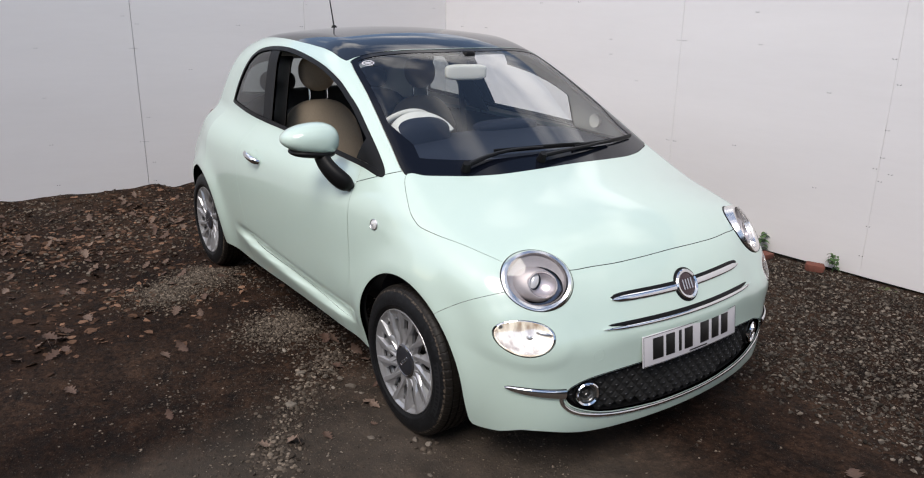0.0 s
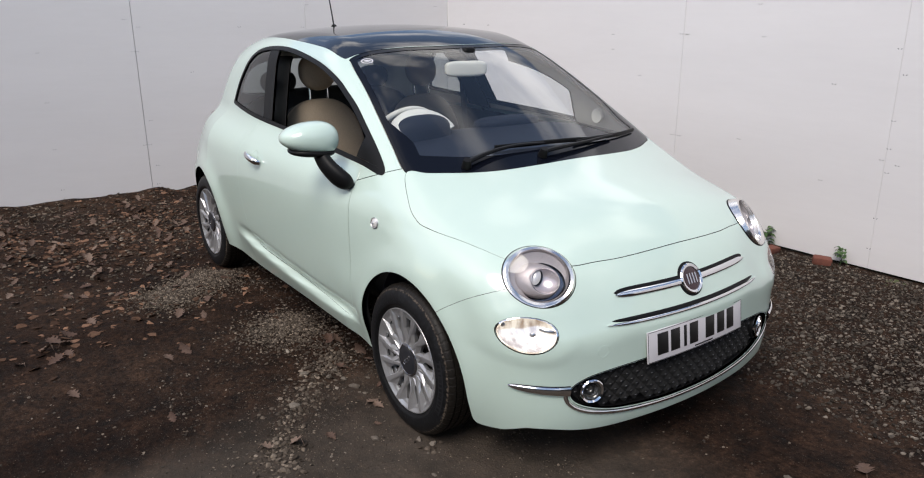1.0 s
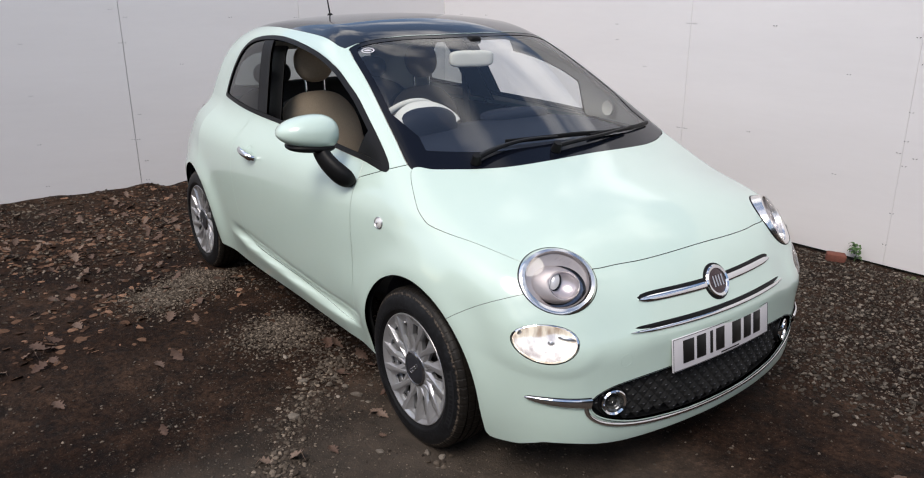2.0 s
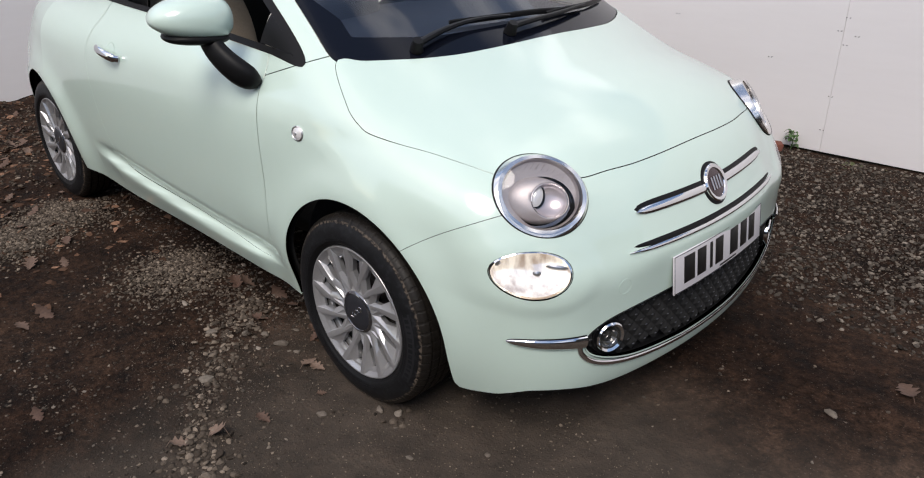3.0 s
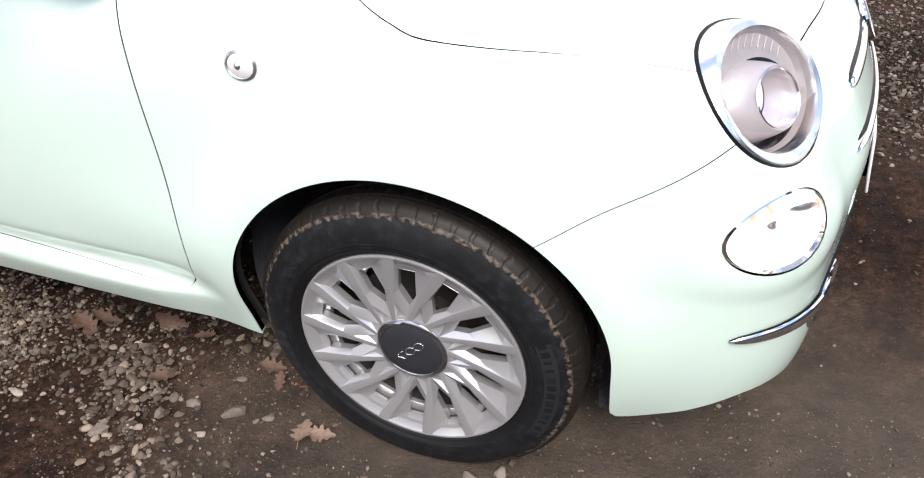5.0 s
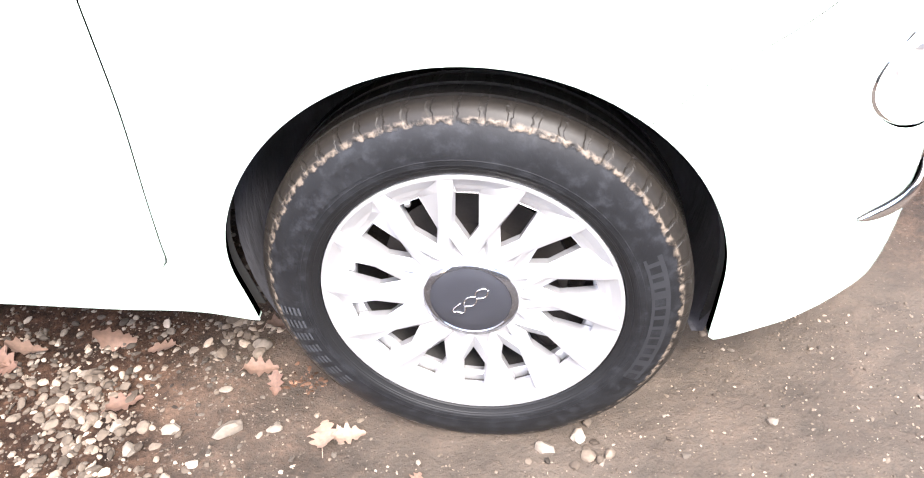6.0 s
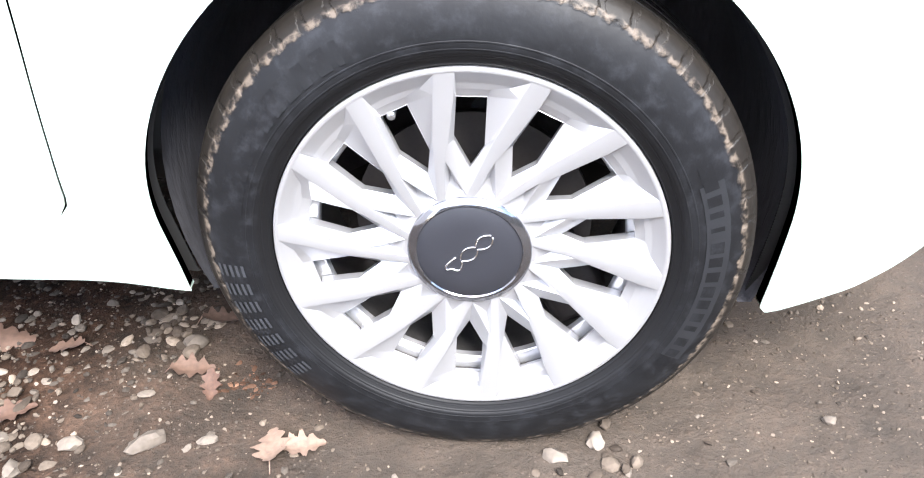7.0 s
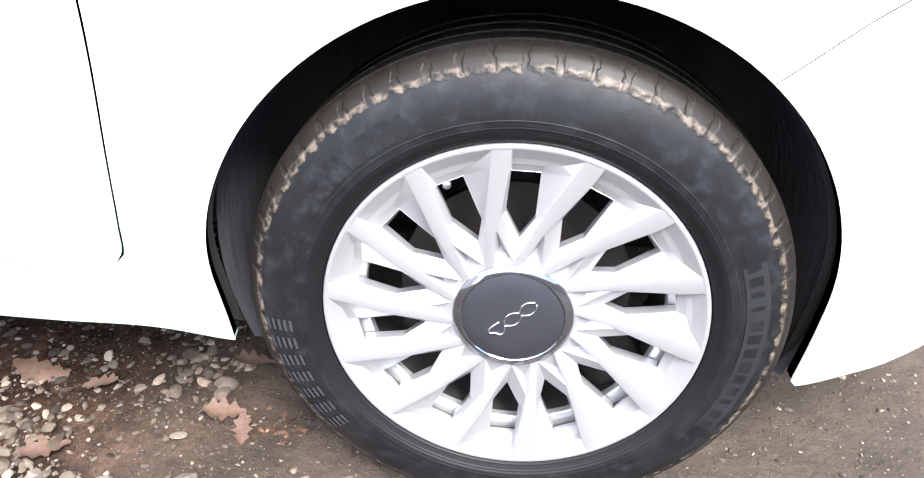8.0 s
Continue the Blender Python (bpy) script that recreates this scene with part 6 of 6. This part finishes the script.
def weed(x, y, size, seed):
    rng = random.Random(seed)
    w = new("weed")
    w.location = (x, y, 0)
    tagged(w, "small green nettle at the foot of the boards", "weed", "weeds at the wall")
    z0 = float(ground_z(x, y)) - 0.005
    v, f = tube([(0, 0, z0), (0.006, 0.004, z0 + 0.05 * size), (0.0, 0.01, z0 + 0.11 * size)], [0.003, 0.0025, 0.0015], 6)
    mirrored("stem", v, f, M_WEED, w, "", True, False)
    for i in range(16):
        a, h = rng.uniform(0, 6.28), z0 + size * rng.uniform(0.02, 0.12)
        L, W = size * rng.uniform(0.03, 0.06), size * rng.uniform(0.012, 0.02)
        v, f = [], []
        for j in range(7):
            t = j / 6
            ww = W * math.sin(math.pi * min(1, t * 0.97 + 0.03)) ** 0.8 * (1 + 0.12 * (-1) ** j)
            r, zz = 0.004 + L * t, h + 0.02 * math.sin(2.2 * t) - 0.02 * t * t
            for k in (-1, 0, 1):
                v.append((r * math.cos(a) - ww * k * math.sin(a), r * math.sin(a) + ww * k * math.cos(a), zz - 0.003 * (k == 0)))
        f = [(j * 3 + k, j * 3 + k + 1, j * 3 + k + 4, j * 3 + k + 3) for j in range(6) for k in range(2)]
        mirrored("leaf_blade", v, f, M_WEED, w, "", True, False)


weed(-0.56, 2.345, 1.1, 1)
weed(-0.06, 2.375, 0.9, 2)
weed(-0.75, 2.335, 0.9, 3)
for i, (x, y, s) in enumerate(((-0.14, 2.31, 1.0), (-0.46, 2.27, 1.0))):
    bm = rounded_box((0, 0, 0), (0.11 * s, 0.07, 0.055), 0.012, None, 2)
    for q in bm.verts:
        q.co += noise.noise_vector(q.co * 30 + Vector((i, 0, 0))) * 0.010
    o = part("brick_fragment", bm, M_BRICK, None)
    o.matrix_basis = pose(x, y, float(ground_z(x, y)) + 0.018, 6, 5, 35 + 60 * i)
    tagged(o, "broken red brick half sunk in the gravel", "brick", "broken bricks")


def stone(x, y, size, turn, seed):
    """A worn flattish stone bedded in the earth."""
    bm = bmesh.new()
    bmesh.ops.create_icosphere(bm, subdivisions=2, radius=0.5)
    for q in bm.verts:
        q.co += noise.noise_vector(q.co * 2.4 + Vector((seed * 3.1, 0, 0))) * 0.22
        q.co = Vector((q.co.x * size[0], q.co.y * size[1], q.co.z * size[2]))
    o = part("stone", bm, M_PEBBLE, None)
    o.matrix_basis = pose(x, y, float(ground_z(x, y)) + size[2] * 0.16, 0, 0, turn)
    tagged(o, "pale worn stone bedded in the damp earth", "stone", "larger stones")


for k, (x, y, size, turn) in enumerate(((-0.406, -0.801, (0.052, 0.024, 0.020), 35), (-0.505, -0.800, (0.034, 0.024, 0.016), 10), (-0.390, -1.078, (0.046, 0.036, 0.026), 60), (-0.005, -0.924, (0.034, 0.022, 0.018), 20), (0.099, -0.794, (0.034, 0.020, 0.018), 340), (0.148, -0.766, (0.026, 0.020, 0.018), 80),
                                        (-0.417, -0.602, (0.036, 0.030, 0.024), 200), (0.445, -0.710, (0.016, 0.014, 0.012), 0), (-0.646, -0.921, (0.040, 0.026, 0.018), 30), (-0.875, -0.901, (0.036, 0.018, 0.014), 350), (-0.330, -0.790, (0.026, 0.014, 0.012), 15), (-0.555, -0.845, (0.030, 0.022, 0.018), 120),
                                        (1.038, 0.088, (0.045, 0.022, 0.018), 340), (-0.44, -0.865, (0.022, 0.014, 0.012), 20), (-0.60, -0.80, (0.024, 0.018, 0.014), 70), (0.30, -0.86, (0.02, 0.014, 0.01), 10))):
    stone(x, y, size, turn, k)


# ---------------------------------------------------------------- gravel
def scatter(name, places, sizes, mat, label, seed, sink=0.25, flat=1.0, worn=False):
    """Angular pebbles at the given places, joined into one mesh."""
    rs = np.random.RandomState(seed)
    bm = bmesh.new()
    bmesh.ops.create_icosphere(bm, subdivisions=2 if worn else 1, radius=1)
    bm.verts.index_update()
    tv = np.array([q.co[:] for q in bm.verts])
    tf = np.array([[x.index for x in g.verts] for g in bm.faces])
    bm.free()
    n = len(places)
    if worn:
        # a ball cut by a few flat planes
        way = rs.normal(0, 1, (n, 9, 3))
        way /= np.linalg.norm(way, axis=2, keepdims=True)
        reach = rs.uniform(0.58, 0.92, (n, 1, 9)) / np.maximum(np.einsum("vk,ndk->nvd", tv, way), 1e-3)
        pts = tv[None] * np.minimum(reach.min(axis=2), 1.0)[:, :, None] * 1.15
    else:
        pts = np.repeat(tv[None], n, 0) * (1 + rs.uniform(-0.40, 0.34, (n, len(tv), 1)))
    pts *= (np.stack([rs.uniform(0.8, 1.35, n), rs.uniform(0.65, 1.0, n), rs.uniform(0.40, 0.75, n) * flat], -1) * sizes[:, None] / 2)[:, None]
    a, b = rs.uniform(0, 2 * np.pi, n), rs.normal(0, 0.35, n)
    y1 = pts[:, :, 1] * np.cos(b)[:, None] - pts[:, :, 2] * np.sin(b)[:, None]
    z1 = pts[:, :, 1] * np.sin(b)[:, None] + pts[:, :, 2] * np.cos(b)[:, None]
    x1 = pts[:, :, 0]
    out = np.stack([x1 * np.cos(a)[:, None] - y1 * np.sin(a)[:, None], x1 * np.sin(a)[:, None] + y1 * np.cos(a)[:, None], z1], -1)
    z = ground_z(places[:, 0], places[:, 1]) + sizes * (0.28 * flat - sink * rs.rand(n) * flat) + 0.002 * (1 - flat)
    out += np.stack([places[:, 0], places[:, 1], z], -1)[:, None]
    faces = (tf[None] + (np.arange(n) * len(tv))[:, None, None]).reshape(-1, 3)
    me = bpy.data.meshes.new(name)
    me.vertices.add(n * len(tv))
    me.vertices.foreach_set("co", out.reshape(-1))
    me.loops.add(faces.size)
    me.loops.foreach_set("vertex_index", faces.reshape(-1).astype(np.int32))
    me.polygons.add(len(faces))
    me.polygons.foreach_set("loop_start", np.arange(0, faces.size, 3, dtype=np.int32))
    me.update(calc_edges=True)
    me.shade_flat()
    me.materials.append(mat)
    o = new(name, me)
    return tagged(o, label, "gravel", kind="stuff")


rs = np.random.RandomState(11)


def away_from_tyres(p):
    ok = np.ones(len(p), bool)
    for cx in (0.0, AXLE_R):
        for cy in (-0.71, 0.71):
            ok &= ~((np.abs(p[:, 0] - cx) < 0.16) & (np.abs(p[:, 1] - cy) < 0.105))
    return ok & (p[:, 0] > LEFT_X(p[:, 1]) + 0.02) & (p[:, 1] < RIGHT_Y(p[:, 0]) - 0.02)


def lay(name, p, lo, hi, mat, label, seed, sink=0.25, flat=1.0, worn=False):
    p = p[away_from_tyres(p)]
    scatter(name, p, lo + (hi - lo) * rs.rand(len(p)) ** 2.2, mat, label, seed, sink, flat, worn)


heap = np.concatenate([np.array([hx, hy]) + rs.normal(0, 1, (2900, 2)) * (hr * 0.46, hr * 0.40) for hx, hy, hr, hh in HEAPS])
lay("gravel_heap", heap, 0.007, 0.017, M_HEAP, "small heaps of pale fine gravel", 1)
along = line([(0.02, -1.36), (-0.12, -1.245), (-0.33, -1.105), (-0.47, -0.99), (-0.615, -0.86), (-0.70, -0.775), (-0.78, -0.70)], 200)
t = rs.rand(960) ** 0.9
band = along[(t * 199).astype(int)] + rs.normal(0, 1, (960, 2)) * np.stack([0.045 + 0.012 * t, 0.038 + 0.02 * t], -1)
lay("gravel_band", band, 0.005, 0.0235, M_HEAP, "band of loose pale pebbles beside the car", 2, 0.45, 0.9, True)
tuft = np.stack([rs.uniform(0.25, 1.75, 240), np.zeros(240)], -1)
tuft[:, 1] = 2.20 + 0.0537 * (tuft[:, 0] + 4.10) - 0.05 - np.abs(rs.normal(0, 0.07, 240))
tuft = tuft[np.sin(tuft[:, 0] * 9.0) + rs.normal(0, 0.5, 240) > 0.1]
lay("moss", tuft, 0.010, 0.034, M_MOSS, "patchy green moss along the foot of the boards", 17, 0.5, 0.4)
crumbs = np.array([-0.318, -0.685]) + rs.normal(0, 1, (70, 2)) * (0.026, 0.016)
lay("leaf_crumbs", crumbs, 0.003, 0.012, M_LITTER, "reddish decayed leaf crumbs pressed into the earth", 23, 0.5, 0.3)
nook = np.concatenate([np.array([-0.44, -0.565]) + rs.normal(0, 1, (46, 2)) * (0.045, 0.035), np.array([0.135, -0.785]) + rs.normal(0, 1, (26, 2)) * (0.045, 0.018), np.array([-0.12, -1.24]) + rs.normal(0, 1, (60, 2)) * (0.08, 0.06)])
lay("gravel_nook", nook, 0.010, 0.028, M_HEAP, "pale rounded stones lying beside the tyre", 9, 0.45, 0.9, True)
wallside = np.stack([rs.uniform(-1.5, 3.2, 38000), rs.uniform(0.55, 2.6, 38000)], -1)
keep = rs.rand(len(wallside)) < np.clip((wallside[:, 1] - 0.45 + 0.25 * lattice(wallside[:, 0], wallside[:, 1], 2.0, 30)) / 0.5, 0, 1) * np.clip((wallside[:, 0] + 1.5) / 0.6, 0, 1) * np.clip((3.2 - wallside[:, 0]) / 1.0, 0, 1)
lay("gravel_by_boards", wallside[keep], 0.0040, 0.024, M_STONE, "loose stone chippings along the boards", 3)
dust = np.stack([rs.uniform(-1.0, 2.6, 26000), rs.uniform(0.6, 2.7, 26000)], -1)
dust = dust[rs.rand(len(dust)) < np.clip((dust[:, 1] - 0.5 + 0.25 * lattice(dust[:, 0], dust[:, 1], 2.0, 30)) / 0.6, 0, 1) * np.clip((2.6 - dust[:, 0]) / 0.8, 0, 1)]
lay("fine_gravel", dust, 0.0035, 0.011, M_HEAP, "fine pale gravel between the chippings", 8)
far = np.stack([rs.uniform(-4.6, -2.0, 16000), rs.uniform(-3.0, 1.6, 16000)], -1)
far = far[rs.rand(len(far)) < np.clip(0.55 + 0.6 * lattice(far[:, 0], far[:, 1], 1.6, 31), 0, 1)]
lay("gravel_behind", far, 0.007, 0.028, M_HEAP, "scattered chippings behind the car", 4)
loose = np.stack([rs.uniform(-2.6, 2.4, 24000), rs.uniform(-2.6, 0.5, 24000)], -1)
loose = np.concatenate([loose, np.stack([rs.uniform(-1.0, 1.4, 12000), rs.uniform(-1.5, -0.4, 12000)], -1)])
loose = loose[rs.rand(len(loose)) < np.clip(0.35 + 0.5 * lattice(loose[:, 0], loose[:, 1], 2.2, 32), 0.08, 1)]
lay("loose_grit", loose[::2], 0.0020, 0.0130, M_STONE, "grit pressed into the earth", 5, 0.5)
lay("pale_grit", loose[1::2], 0.0020, 0.0140, M_HEAP, "pale grit pressed into the earth", 10, 0.5)
specks = np.stack([rs.uniform(-0.75, 1.1, 9000), rs.uniform(-1.25, -0.42, 9000)], -1)
lay("fine_grit", specks, 0.0016, 0.0062, M_HEAP, "fine grit pressed into the mud", 12, 0.5)
under = np.stack([rs.uniform(-1.9, -0.42, 1900), rs.uniform(-0.72, 0.0, 1900)], -1)
lay("gravel_under_car", under, 0.005, 0.020, M_STONE, "chippings under the car", 6, 0.5, 0.9, True)
bits = np.stack([rs.uniform(-4.6, -1.2, 15000), rs.uniform(-3.0, 0.3, 15000)], -1)
bits = bits[rs.rand(len(bits)) < np.clip((0.5 + 0.8 * lattice(bits[:, 0], bits[:, 1], 1.8, 40)) * np.clip((-1.2 - bits[:, 0]) / 1.2, 0.05, 1), 0, 1)]
lay("leaf_litter", bits, 0.010, 0.055, M_LITTER, "brown broken leaf litter on the earth", 7, 0.2, 0.12)
